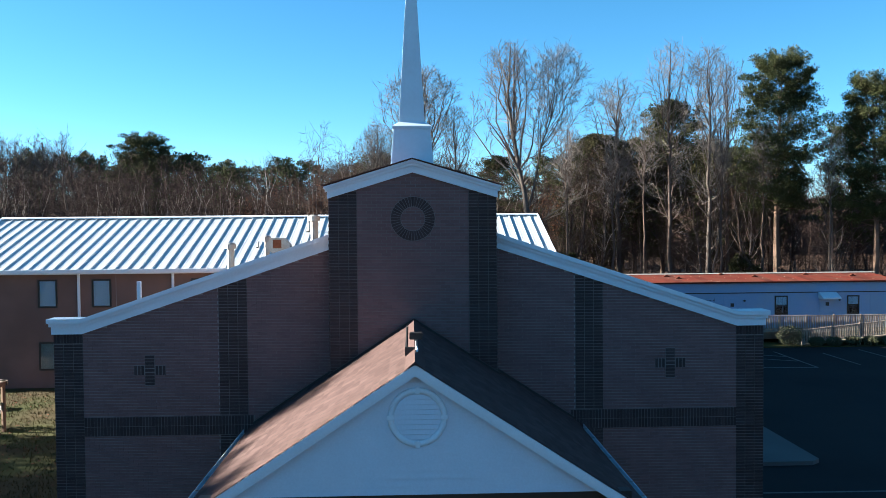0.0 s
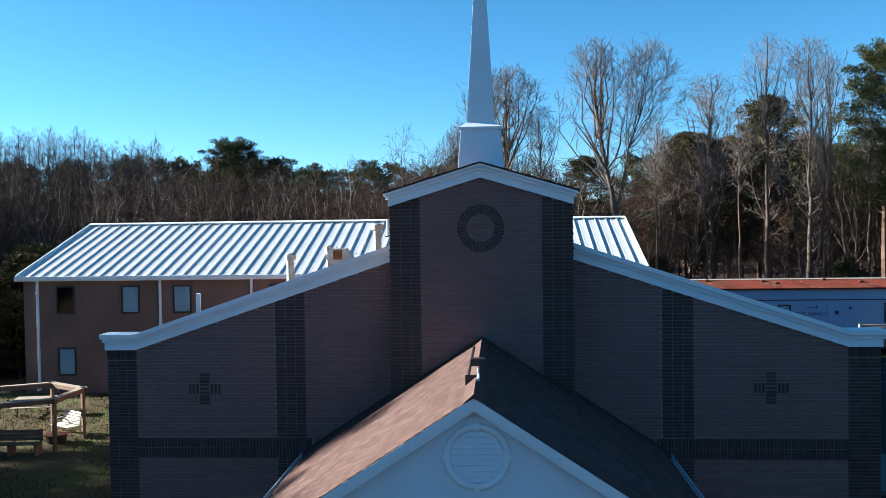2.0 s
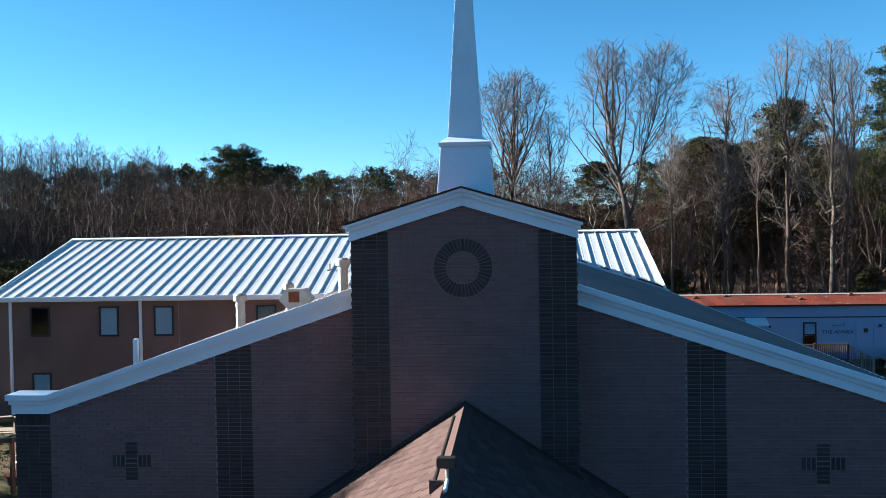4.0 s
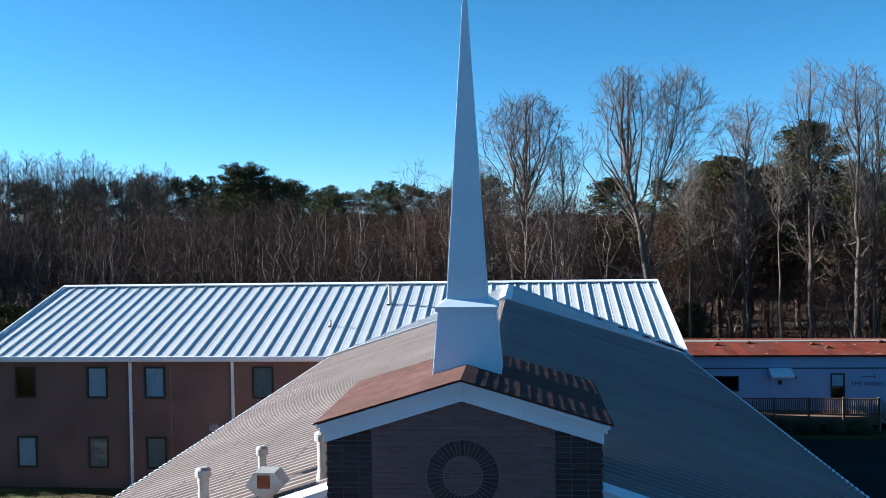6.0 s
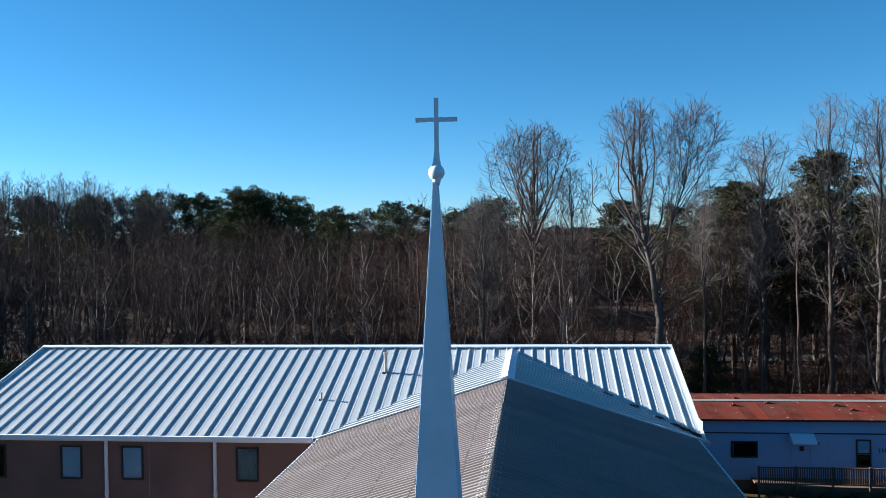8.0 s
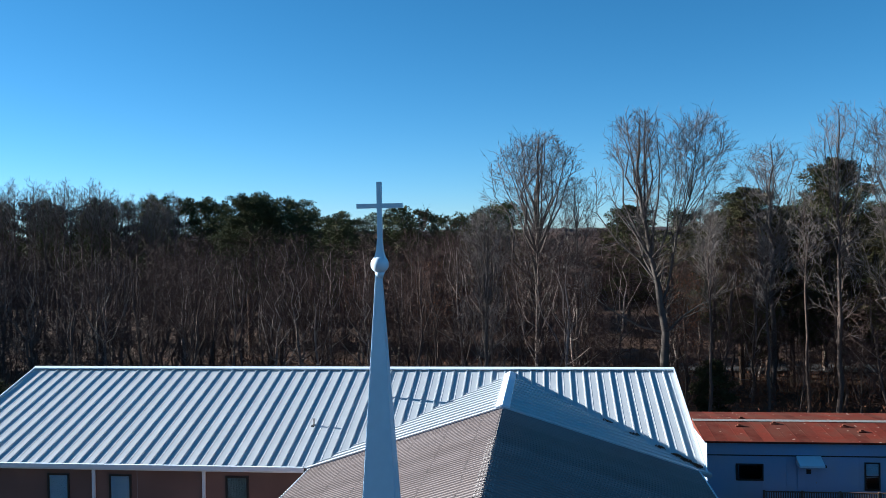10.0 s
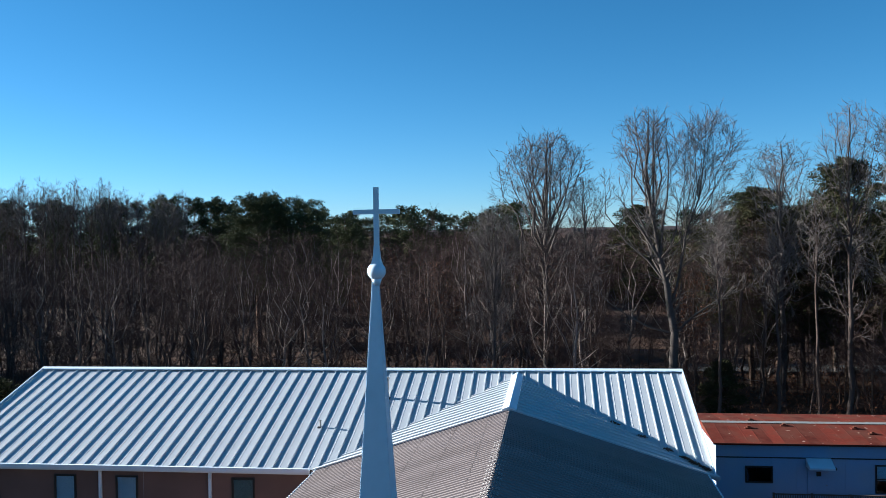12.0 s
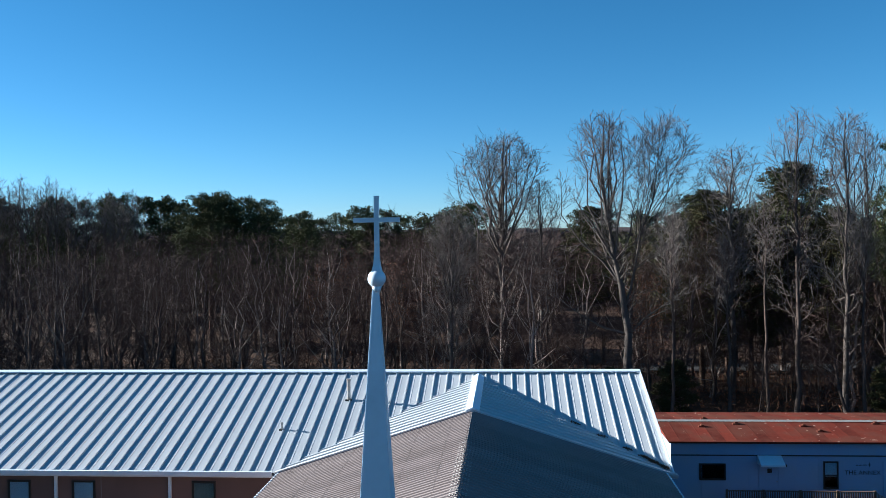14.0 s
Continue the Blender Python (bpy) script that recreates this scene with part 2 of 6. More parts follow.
def build_ground():
    bm = bmesh.new()
    xs = [-1500, -700, -350, -200] + list(range(-140, 141, 7)) + [200, 350, 700, 1500]
    ys = [-1500, -500, -200, -100] + list(range(-60, 181, 7)) + [230, 320, 500, 900, 1600]
    grid = [[bm.verts.new((x, y, ground_height(x, y))) for x in xs] for y in ys]
    for j in range(len(ys) - 1):
        for i in range(len(xs) - 1):
            bm.faces.new((grid[j][i], grid[j][i + 1], grid[j + 1][i + 1], grid[j + 1][i]))
    g = link_bm("ground", bm, M_FLOOR, smooth=True)
    tagged(g, "brown leaf-littered woodland floor and rough ground", "ground", kind="structure")
    lawn = prismed([(-46, -40), (7.6, -40), (7.6, 26.3), (-24.4, 26.3), (-29, 27.5), (-46, 25)], "z", GROUND - 0.3, GROUND + 0.004)
    tagged(link_bm("lawn", lawn, M_GRASS), "patchy winter lawn with bare brown soil", "lawn", kind="structure")
    strip = prismed([(8.2, 36.5), (60, 36.5), (60, 53), (8.2, 53)], "z", GROUND - 0.3, GROUND + 0.06)
    tagged(link_bm("lawn", strip, M_GRASS), "dry grass strip beside the parking lot", "lawn", kind="structure")
    lot = prismed([(7.6, -60), (60, -60), (60, 36.5), (7.6, 36.5)], "z", GROUND - 0.3, GROUND + 0.0)
    tagged(link_bm("parking_lot", lot, M_ASPHALT), "dark asphalt parking lot with faded stripes", "parking lot", kind="structure")
    road = prismed([(14, 90), (120, 86), (120, 91), (14, 95.5)], "z", GROUND - 0.3, GROUND + 0.1)
    tagged(link_bm("road", road, M_ROAD), "pale road glimpsed between the tree trunks", "road", kind="structure")
    walk_bm = prismed([(7.75, 10.0), (13.5, 10.0), (13.85, 10.3), (13.85, 15.5), (7.75, 15.5)], "z", GROUND - 0.2, GROUND + 0.14)
    tagged(link_bm("pavement", walk_bm, M_WALK), "raised concrete walk beside the church", "pavement", kind="structure")

    def line(x0, y0, x1, y1, w=0.1):
        a, b = Vector((x0 * 1.0145, y0 * 1.025)), Vector((x1 * 1.0145, y1 * 1.025))
        s = (b - a).normalized().orthogonal() * w / 2
        pts = [tuple(a + s), tuple(b + s), tuple(b - s), tuple(a - s)]
        tagged(link_bm("road_marking", prismed(pts, "z", GROUND, GROUND + 0.008), M_LINE), "faded white parking stripe on asphalt", "road marking", group="parking stripes", kind="structure")
    for a in ((25.15, 28.9, 25.1, 33.2), (28.1, 29.5, 28.0, 34.4), (31.1, 29.5, 31.0, 34.4), (22.4, 28.2, 22.4, 34.0), (19.5, 28.4, 22.4, 28.2), (19.5, 28.4, 19.5, 34.0), (19.6, 31.9, 22.3, 30.4), (19.6, 33.6, 22.3, 32.1), (9.0, 7.0, 16.5, 6.9)):
        line(*a)


build_ground()

# ---- church: facade, tower, nave ----
HALF, KNEE, TOW, PIER, TY = 7.65, 7.04, 1.745, 0.585, -0.61
EAVE = 5.435
SLOPE = (7.17 - EAVE) / (KNEE - 1.81)
COURSE, BRICK = 0.0677, 0.2033


def wing_top(x):
    return EAVE + SLOPE * max(0.0, KNEE - abs(x))


def tower_top(x):
    return 8.79 - 0.302 * abs(x)


church = thing("church", "brown brick church with dark piers, white trim and ribbed metal roof", "church")


def brick_box(x0, x1, y0, y1, z0, z1):
    v = [(x0, y0, z0), (x1, y0, z0), (x1, y0, z1), (x0, y0, z1), (x0, y1, z0), (x1, y1, z0), (x1, y1, z1), (x0, y1, z1)]
    f = [(0, 1, 2, 3), (1, 5, 6, 2), (4, 0, 3, 7), (3, 2, 6, 7), (4, 5, 1, 0)]
    return v, f


class Pile:
    """Many small pieces gathered into one mesh."""
    def __init__(self):
        self.v, self.f = [], []

    def add(self, v, f):
        n = len(self.v)
        self.v += v
        self.f += [tuple(i + n for i in q) for q in f]


def clip_top(x0, x1, z0, z1, top):
    """Upper edge heights of a brick under a sloping line, or None above it."""
    a, b = min(z1, top(x0) + 0.02), min(z1, top(x1) + 0.02)
    return None if min(a, b) - z0 < 0.006 else (a, b)


J = 0.0095


def lay(pile, x0, x1, z0, z1, y, top, bond, skip=None, singles=None, J=0.0095):
    """Courses of bricks between x0..x1, z0..z1 with faces at y, under top(x)."""
    k0 = int(math.floor((z0 - GROUND) / COURSE + 0.5))
    k = k0
    while GROUND + (k + 1) * COURSE <= z1 + 0.01:
        zz = GROUND + k * COURSE
        off = 0.0 if bond == "stack" else (-BRICK / 2 if k % 2 else 0.0)
        x = x0 + off
        while x < x1 - 0.01:
            a, b = max(x, x0), min(x + BRICK, x1)
            x += BRICK
            if b - a < 0.03:
                continue
            c = clip_top(a, b, zz, zz + COURSE - J, top)
            if c is None or (skip and skip((a + b) / 2, zz + COURSE / 2)):
                continue
            dy = random.uniform(-0.0015, 0.0015)
            if singles is not None and abs(b - a - BRICK) < 1e-4 and c[0] == c[1] == zz + COURSE - J and singles((a + b) / 2, zz):
                SINGLE.append(((a + b) / 2, y + dy, zz))
                continue
            v, f = brick_box(a + (J / 4 if bond == "run" else J / 2), b - (J / 4 if bond == "run" else J / 2), y + dy, y + 0.03, zz, zz + COURSE - J)
            v[2], v[3] = (v[2][0], v[2][1], c[1]), (v[3][0], v[3][1], c[0])
            v[6], v[7] = (v[6][0], v[6][1], c[1]), (v[7][0], v[7][1], c[0])
            pile.add(v, f)
        k += 1


SINGLE = []
RING = (0.0, 7.82, 0.255, 0.455)
CROSSES = ((-5.64, 4.635), (5.585, 4.635))


def in_ring(x, z):
    d = math.hypot(x - RING[0], z - RING[1])
    return RING[2] + 0.09 < d < RING[3] - 0.09


def build_facade():
    # mortar slabs behind the bricks
    for s, nm in ((-1, "facade_wall"), (1, "facade_wall")):
        pts = [(s * TOW, GROUND - 0.2), (s * HALF, GROUND - 0.2), (s * HALF, EAVE + 0.1), (s * KNEE, EAVE + 0.1), (s * TOW, wing_top(TOW) + 0.1)]
        w = part(nm, prismed(pts, "y", 0.008, 0.30), M_MORTAR_DARK, church, "mortared brick front wall with a sloping top")
        field, dark = Pile(), Pile()
        lo, hi = (-KNEE, -TOW - 0.0) if s < 0 else (TOW, KNEE)
        p0, p1 = (-4.17, -3.56) if s < 0 else (3.50, 4.11)
        for a, b in ((lo, p0), (p1, hi)):
            lay(field, a, b, GROUND, 8, 0.0, wing_top, "run", lambda x, z: 3.27 < z < 3.60 and abs(x) > 3.5)
        lay(dark, p0, p1, GROUND, 8, -0.004, wing_top, "stack", lambda x, z: 3.27 < z < 3.60, J=0.0115)
        e0, e1 = (-HALF, -KNEE) if s < 0 else (KNEE, HALF)
        lay(dark, e0, e1, GROUND, EAVE - 0.2, -0.006, wing_top, "stack", J=0.0115)
        x = e0
        while x < e1 - 0.03:          # soldier course under the eave
            dark.add(*brick_box(x + 0.004, x + 0.0635, -0.006, 0.03, EAVE - 0.2, EAVE - 0.005))
            x += 0.0677
        b0, b1 = (-KNEE, -3.42) if s < 0 else (3.39, KNEE)
        for row in range(2):          # double soldier band
            x = b0
            while x < b1 - 0.05:
                z = 3.235 + row * 0.206
                dark.add(*brick_box(x + 0.004, x + 0.0635, -0.012 + random.uniform(-0.002, 0.002), 0.03, z, z + 0.197))
                x += 0.0677
        part("pier_mortar", prismed([(p0, GROUND), (p1, GROUND), (p1, wing_top(p1)), (p0, wing_top(p0))], "y", 0.003, 0.02), M_MORTAR, w)
        part("pier_mortar", prismed([(e0, GROUND), (e1, GROUND), (e1, EAVE), (e0, EAVE)], "y", 0.003, 0.02), M_MORTAR, w)
        raw("field_bricks", field.v, field.f, M_FIELD, w)
        raw("dark_bricks", dark.v, dark.f, M_DARK, w)
        for ob in w.children:
            if ob.name.startswith(("field", "dark")):
                tagged(ob, kind="stuff")
        part("band_mortar", boxed(b0, b1, -0.0075, 0.02, 3.228, 3.645), M_MORTAR, w)
        # the cross of dark bricks
        cx, cz = CROSSES[0 if s < 0 else 1]
        plate = boxed(cx - 0.335, cx + 0.335, -0.0035, 0.02, cz - 0.104, cz + 0.104)
        box(plate, cx - 0.104, cx + 0.104, -0.0036, 0.02, cz - 0.335, cz + 0.335)
        part("cross_mortar", plate, M_MORTAR, w)
        bm = boxed(-0.029, 0.029, -0.008, 0.03, -0.099, 0.099)
        first = part("brick", bm, M_DARK_ONE, w)
        first.location = (cx - 0.30, 0, cz)
        for i in range(1, 9):
            if 3 <= i <= 5:
                continue
            o = new("brick", first.data)
            o.parent, o.location = w, (cx - 0.30 + i * 0.075, 0, cz)
        for i in range(-4, 5):
            if i == 0:
                continue
            o = new("brick", first.data)
            o.parent = w
            o.location, o.rotation_euler = (cx, -0.001, cz + i * 0.0695 + (0.01 if i > 0 else -0.01)), (0, math.pi / 2, 0)
        o = new("brick", first.data)
        o.parent = w
        o.location, o.rotation_euler = (cx, -0.001, cz), (0, math.pi / 2, 0)

    # tower
    ty = TY
    pts = [(-TOW, GROUND - 0.2), (TOW, GROUND - 0.2), (TOW, tower_top(TOW) + 0.05), (0, 8.86), (-TOW, tower_top(TOW) + 0.05)]
    t = part("tower_wall", prismed(pts, "y", ty + 0.008, 2.2), M_MORTAR, church, "brick tower front with a ring of radiating bricks")
    field, dark = Pile(), Pile()
    lay(field, -TOW + PIER, TOW - PIER, GROUND, 9, ty, tower_top, "run", in_ring, lambda x, z: abs(x) < 0.9 and 7.0 < z < 8.7)
    for a in (-TOW, TOW - PIER):
        lay(dark, a, a + PIER, GROUND, 9, ty - 0.004, tower_top, "stack", J=0.0115)
    # side returns of the tower
    for s in (-1, 1):
        k = 0
        while GROUND + k * COURSE < 8.2:
            z = GROUND + k * COURSE
            for i in range(13):
                y0 = ty + i * BRICK + (BRICK / 2 if k % 2 else 0)
                if z > 7.2 or y0 < -0.25:
                    a, b = s * TOW, s * (TOW + 0.008)
                    dark.add([(b, y0, z), (b, y0 + BRICK - J, z), (b, y0 + BRICK - J, z + COURSE - J), (b, y0, z + COURSE - J)], [(0, 1, 2, 3)])
            k += 1
    tagged(raw("field_bricks", field.v, field.f, M_FIELD, t), kind="stuff")
    tagged(raw("dark_bricks", dark.v, dark.f, M_DARK, t), kind="stuff")
    one = part("brick", boxed(-BRICK / 2 + J / 2, BRICK / 2 - J / 2, 0, 0.03, 0, COURSE - J), M_FIELD_ONE, t)
    one.location = SINGLE[0]
    for p in SINGLE[1:260]:
        o = new("brick", one.data)
        o.parent, o.location = t, p
    cx, cz, r0, r1 = RING
    back = bmesh.new()
    rings = [[back.verts.new((cx + r * math.cos(i * math.pi / 30), ty - 0.004, cz + r * math.sin(i * math.pi / 30))) for i in range(60)] for r in (r0 - 0.012, r1 + 0.012)]
    for i in range(60):
        back.faces.new((rings[0][i], rings[0][(i + 1) % 60], rings[1][(i + 1) % 60], rings[1][i]))
    part("ring_mortar", back, M_MORTAR, t)
    n = 40
    wi, wo = math.pi * r0 / n - 0.0045, math.pi * r1 / n - 0.0045
    wedge = bmesh.new()
    prism(wedge, [(-wi, r0), (wi, r0), (wo, r1), (-wo, r1)], "y", ty - 0.008, 0.03)
    first = part("ring_brick", wedge, M_DARK_ONE, t, "dark brick set on end in the ring")
    first.location = (cx, 0, cz)
    for i in range(1, n):
        o = new("ring_brick", first.data)
        o.parent, o.location, o.rotation_euler = t, (cx, 0, cz), (0, 2 * math.pi * i / n, 0)


def rake_board(pts, z0, z1, y0, y1, name="trim_board"):
    """A board that follows a bottom line of (x, z) points between two heights above it."""
    bm = bmesh.new()
    for (xa, za), (xb, zb) in zip(pts, pts[1:]):
        prism(bm, [(xa, za + z0), (xb, zb + z0), (xb, zb + z1), (xa, za + z1)], "y", y0, y1)
    return part(name, bm, M_WHITE, church, "white painted rake trim")


def build_trim():
    for s in (-1, 1):
        line = [(s * (HALF + 0.03), EAVE), (s * KNEE, EAVE), (s * (TOW + 0.004), wing_top(TOW))]
        rake_board(line, 0.0, 0.16, -0.05, 0.30)
        line[0] = (s * (HALF + 0.07), EAVE)
        rake_board(line, 0.16, 0.235, -0.085, 0.30)
        line[0] = (s * (HALF + 0.10), EAVE)
        rake_board(line, 0.235, 0.33, -0.13, 0.32)
        tl = [(s * (TOW + 0.02), tower_top(TOW + 0.02)), (0.0, tower_top(0))]
        rake_board(tl, -0.01, 0.14, TY - 0.06, TY + 0.1)
        tl[0] = (s * (TOW + 0.06), tower_top(TOW + 0.06))
        rake_board(tl, 0.14, 0.21, TY - 0.10, TY + 0.1)
        tl[0] = (s * (TOW + 0.09), tower_top(TOW + 0.09))
        rake_board(tl, 0.21, 0.255, TY - 0.15, TY + 0.1)
    part("trim_joint", boxed(-0.006, 0.006, TY - 0.154, TY - 0.1, 8.79, 9.0), M_WHITE, church, "metal joint cover at the tower peak")


NAVE_RIDGE, NAVE_SLOPE, NAVE_END = 7.93, 0.32, 25.85
NAVE_EAVE = {-1: 7.70, 1: 7.42}
RIB = 0.042


def nave_z(x):
    return NAVE_RIDGE - NAVE_SLOPE * abs(x)


def shingled(name, parent, material, run, slope, ridge_z, y0, y1, side, step, thick, width, label, cx=0.0, jitter=0.004, gap=0.003):
    """Rows of single shingles on one slope; side -1 or 1 falls to -x or +x; run is the plan width."""
    p = Pile()
    rows = int(run / step)
    for r in range(rows):
        xa, xb = r * step, (r + 1.25) * step
        y = y0 - (width * 0.5 if r % 2 else 0.0)
        while y < y1:
            a, b = max(y, y0), min(y + width, y1)
            y += width
            if b - a < 0.02:
                continue
            h = thick + random.uniform(0, jitter)
            low = xb + random.uniform(-0.008, 0.004)
            za, zb = ridge_z - slope * xa + 0.004, ridge_z - slope * low + h
            g = gap
            p.add([(cx + side * xa, a + g, za), (cx + side * xa, b - g, za), (cx + side * low, b - g, zb), (cx + side * low, a + g, zb), (cx + side * low, a + g, zb - h - 0.004), (cx + side * low, b - g, zb - h - 0.004)], [(0, 1, 2, 3), (3, 2, 5, 4)])
    o = raw(name, p.v, p.f, material, parent, label)
    return tagged(o, kind="stuff")


def build_nave():
    for s in (-1, 1):
        eave = NAVE_EAVE[s]
        pts = [(0, NAVE_RIDGE), (s * eave, nave_z(eave)), (s * eave, nave_z(eave) - 0.05), (0, NAVE_RIDGE - 0.16)]
        part("roof_slope", prismed(pts, "y", 0.30, NAVE_END), M_NAVE, church, "deck under the ribbed nave roof sheets")
        # ribbed metal sheets, four ribs each, running from ridge to eave
        pitch = (NAVE_END - 0.30) / 96
        prof = []
        for i in range(4):
            y = i * pitch
            prof += [(y + 0.004, 0.004), (y + pitch * 0.52, 0.004), (y + pitch * 0.60, RIB), (y + pitch * 0.88, RIB)]
        prof.append((4 * pitch + 0.004, 0.008))
        xs = (0.05, 2.6, 5.2, eave + 0.05)
        sheet = bmesh.new()
        grid = [[sheet.verts.new((s * x, y, -NAVE_SLOPE * x + h)) for y, h in prof] for x in xs]
        for ra, rb in zip(grid, grid[1:]):
            for i in range(len(prof) - 1):
                sheet.faces.new((ra[i], ra[i + 1], rb[i + 1], rb[i]))
        low = [sheet.verts.new((v.co.x, v.co.y, v.co.z - 0.012)) for v in grid[-1]]
        for i in range(len(prof) - 1):
            sheet.faces.new((grid[-1][i], grid[-1][i + 1], low[i + 1], low[i]))
        first = None
        for k in range(24):
            if first is None:
                first = part("roof_sheet", sheet, M_NAVE, church, "weathered beige ribbed metal roof sheet")
                q = first
            else:
                q = new("roof_sheet", first.data)
                q.parent = church
            q.location = (0, 0.30 + k * 4 * pitch, NAVE_RIDGE + 0.002)
        # screws and dirt along the purlin lines
        dots = Pile()
        for r in range(6 if s < 0 else 0):
            x = 0.75 + r * 1.27
            for i in range(96):
                y = 0.30 + (i + 0.72) * pitch
                z = nave_z(x) + RIB + 0.003
                w, d = 0.022 + 0.016 * random.random(), 0.02
                xx = x + random.uniform(-0.03, 0.03)
                dots.add([(s * (xx - w), y - d, z + NAVE_SLOPE * w), (s * (xx + w), y - d, z - NAVE_SLOPE * w), (s * (xx + w), y + d, z - NAVE_SLOPE * w), (s * (xx - w), y + d, z + NAVE_SLOPE * w), (s * xx, y, z + 0.014)], [(0, 1, 4), (1, 2, 4), (2, 3, 4), (3, 0, 4)])
        if s < 0:
            tagged(raw("screws", dots.v, dots.f, M_SCREW, church, "rows of weathered roofing screws"), kind="stuff")
        # rib ends along the eave, painted white for the sun that catches them
        ends = Pile()
        x = s * (eave + 0.052)
        for i in range(96):
            y = 0.30 + i * pitch
            z = nave_z(eave + 0.05)
            v = [(x, y + pitch * 0.46, z - 0.01), (x, y + pitch * 0.98, z - 0.01), (x, y + pitch * 0.92, z + RIB + 0.012), (x, y + pitch * 0.52, z + RIB + 0.012)]
            w = [(q[0] - 0.07 * s, q[1], q[2] + 0.07 * NAVE_SLOPE) for q in v]
            ends.add(v + w, [(0, 1, 2, 3), (3, 2, 6, 7), (0, 3, 7, 4), (1, 5, 6, 2)])
        tagged(raw("sunlit_rib_ends", ends.v, ends.f, M_WHITE, church, "rib ends along the eave, whitened as if caught by sun"), kind="stuff")
        part("eave_fascia", boxed(s * eave - 0.02, s * eave + 0.02, 0.3, NAVE_END, nave_z(eave) - 0.05, nave_z(eave) - 0.01), M_WHITE, church)
        part("side_wall", boxed(s * (eave - 0.36), s * (eave - 0.12), 0.30, 26.3, GROUND - 0.2, nave_z(eave) - 0.06), M_WING, church, "brown brick side wall")
        # white metal roof that joins the nave to the rear wing
        pts = [(0, NAVE_RIDGE + 0.05), (s * 7.85, nave_z(7.85) + 0.05), (s * 7.85, nave_z(7.85) - 0.1), (0, NAVE_RIDGE - 0.1)]
        part("metal_saddle", prismed(pts, "y", NAVE_END, 34.45), M_METAL, church, "white metal roof joining nave and wing")
        lip = [(0, NAVE_RIDGE + 0.10), (s * 7.87, nave_z(7.87) + 0.10), (s * 7.87, nave_z(7.87) + 0.0), (0, NAVE_RIDGE + 0.0)]
        part("metal_lip", prismed(lip, "y", NAVE_END - 0.1, NAVE_END + 0.12), M_METAL, church)
        p = Pile()
        for i in range(13):
            y = NAVE_END + 0.5 + i * 0.61
            e = (NAVE_RIDGE + 0.05 - 5.451 - 0.3198 * (y - 25.98)) / NAVE_SLOPE
            if e < 0.4:
                continue
            z1 = nave_z(e) + 0.05
            row = [(-0.05, 0.0), (-0.035, 0.055), (0.035, 0.055), (0.05, 0.0)]
            p.add([(s * x, y + dy, z + dz) for x, z in ((0.2, nave_z(0.2) + 0.05), (e, z1)) for dy, dz in row], [(0, 4, 5, 1), (1, 5, 6, 2), (2, 6, 7, 3), (4, 7, 6, 5)])
        tagged(raw("saddle_ribs", p.v, p.f, M_METAL, church), kind="stuff")
        cap = [(0, NAVE_RIDGE + 0.17), (s * 0.27, nave_z(0.27) + 0.15), (s * 0.27, nave_z(0.27) + 0.06), (0, NAVE_RIDGE + 0.06)]
        part("ridge_cap", prismed(cap, "y", NAVE_END - 0.08, 34.5), M_WHITE, church, "bright white metal ridge cap")
    # ridge vent made of pierced strips
    vent = Pile()
    y = 5.0
    while y < 21.0:
        for s in (-1, 1):
            for r in range(3):
                x0, x1 = s * (0.03 + r * 0.085), s * (0.08 + r * 0.085)
                z = nave_z(x0) + 0.03
                vent.add([(x0, y, z), (x0, y + 0.08, z), (x1, y + 0.08, z - 0.02), (x1, y, z - 0.02), (x1, y, z - 0.06), (x1, y + 0.08, z - 0.06)], [(0, 1, 2, 3), (3, 2, 5, 4)])
        y += 0.17
    tagged(raw("ridge_vent", vent.v, vent.f, M_CONCRETE, church, "pierced white ridge vent along the nave"), kind="stuff")
    # dark scraps caught between the ribs of the lit slope
    for x, y, w in ((-4.6, 9.6, 0.5), (-3.3, 10.9, 0.45), (-1.9, 12.7, 0.3), (-5.6, 13.2, 0.6), (-2.7, 10.2, 0.25), (-4.9, 8.0, 0.3)):
        b = bmesh.new()
        prism(b, [(x, nave_z(x) + 0.008), (x + w, nave_z(x + w) + 0.008), (x + w, nave_z(x + w) + 0.03), (x, nave_z(x) + 0.03)], "y", y, y + 0.06)
        part("debris_strip", b, M_BLACK, church, "dark debris caught beside a rib")


def build_tower_roof():
    for s in (-1, 1):
        top = [(0, 9.068), (s * 1.88, 9.068 - 0.298 * 1.88), (s * 1.88, 9.05 - 0.298 * 1.88), (0, 9.045)]
        d = part("tower_roof", prismed(top, "y", TY - 0.17, 2.3), M_TOWER_ROOF, church, "red-brown shingled tower roof slope")
        shingled("shingles", d, M_TOWER_ROOF, 1.88, 0.298, 9.07, TY - 0.18, 2.3, s, 0.14, 0.007, 0.3, "red-brown tabbed shingles", jitter=0.0015)
    part("tower_back", boxed(-TOW + 0.01, TOW - 0.01, 2.2, 2.26, 7.0, 8.5), M_WHITE, church)


part("wall_lamp", boxed(7.66, 7.84, 2.6, 2.8, 3.52, 3.70, 0.02), M_WHITE, church, "small white lamp on the side wall")
build_facade()
build_trim()
build_nave()
build_tower_roof()


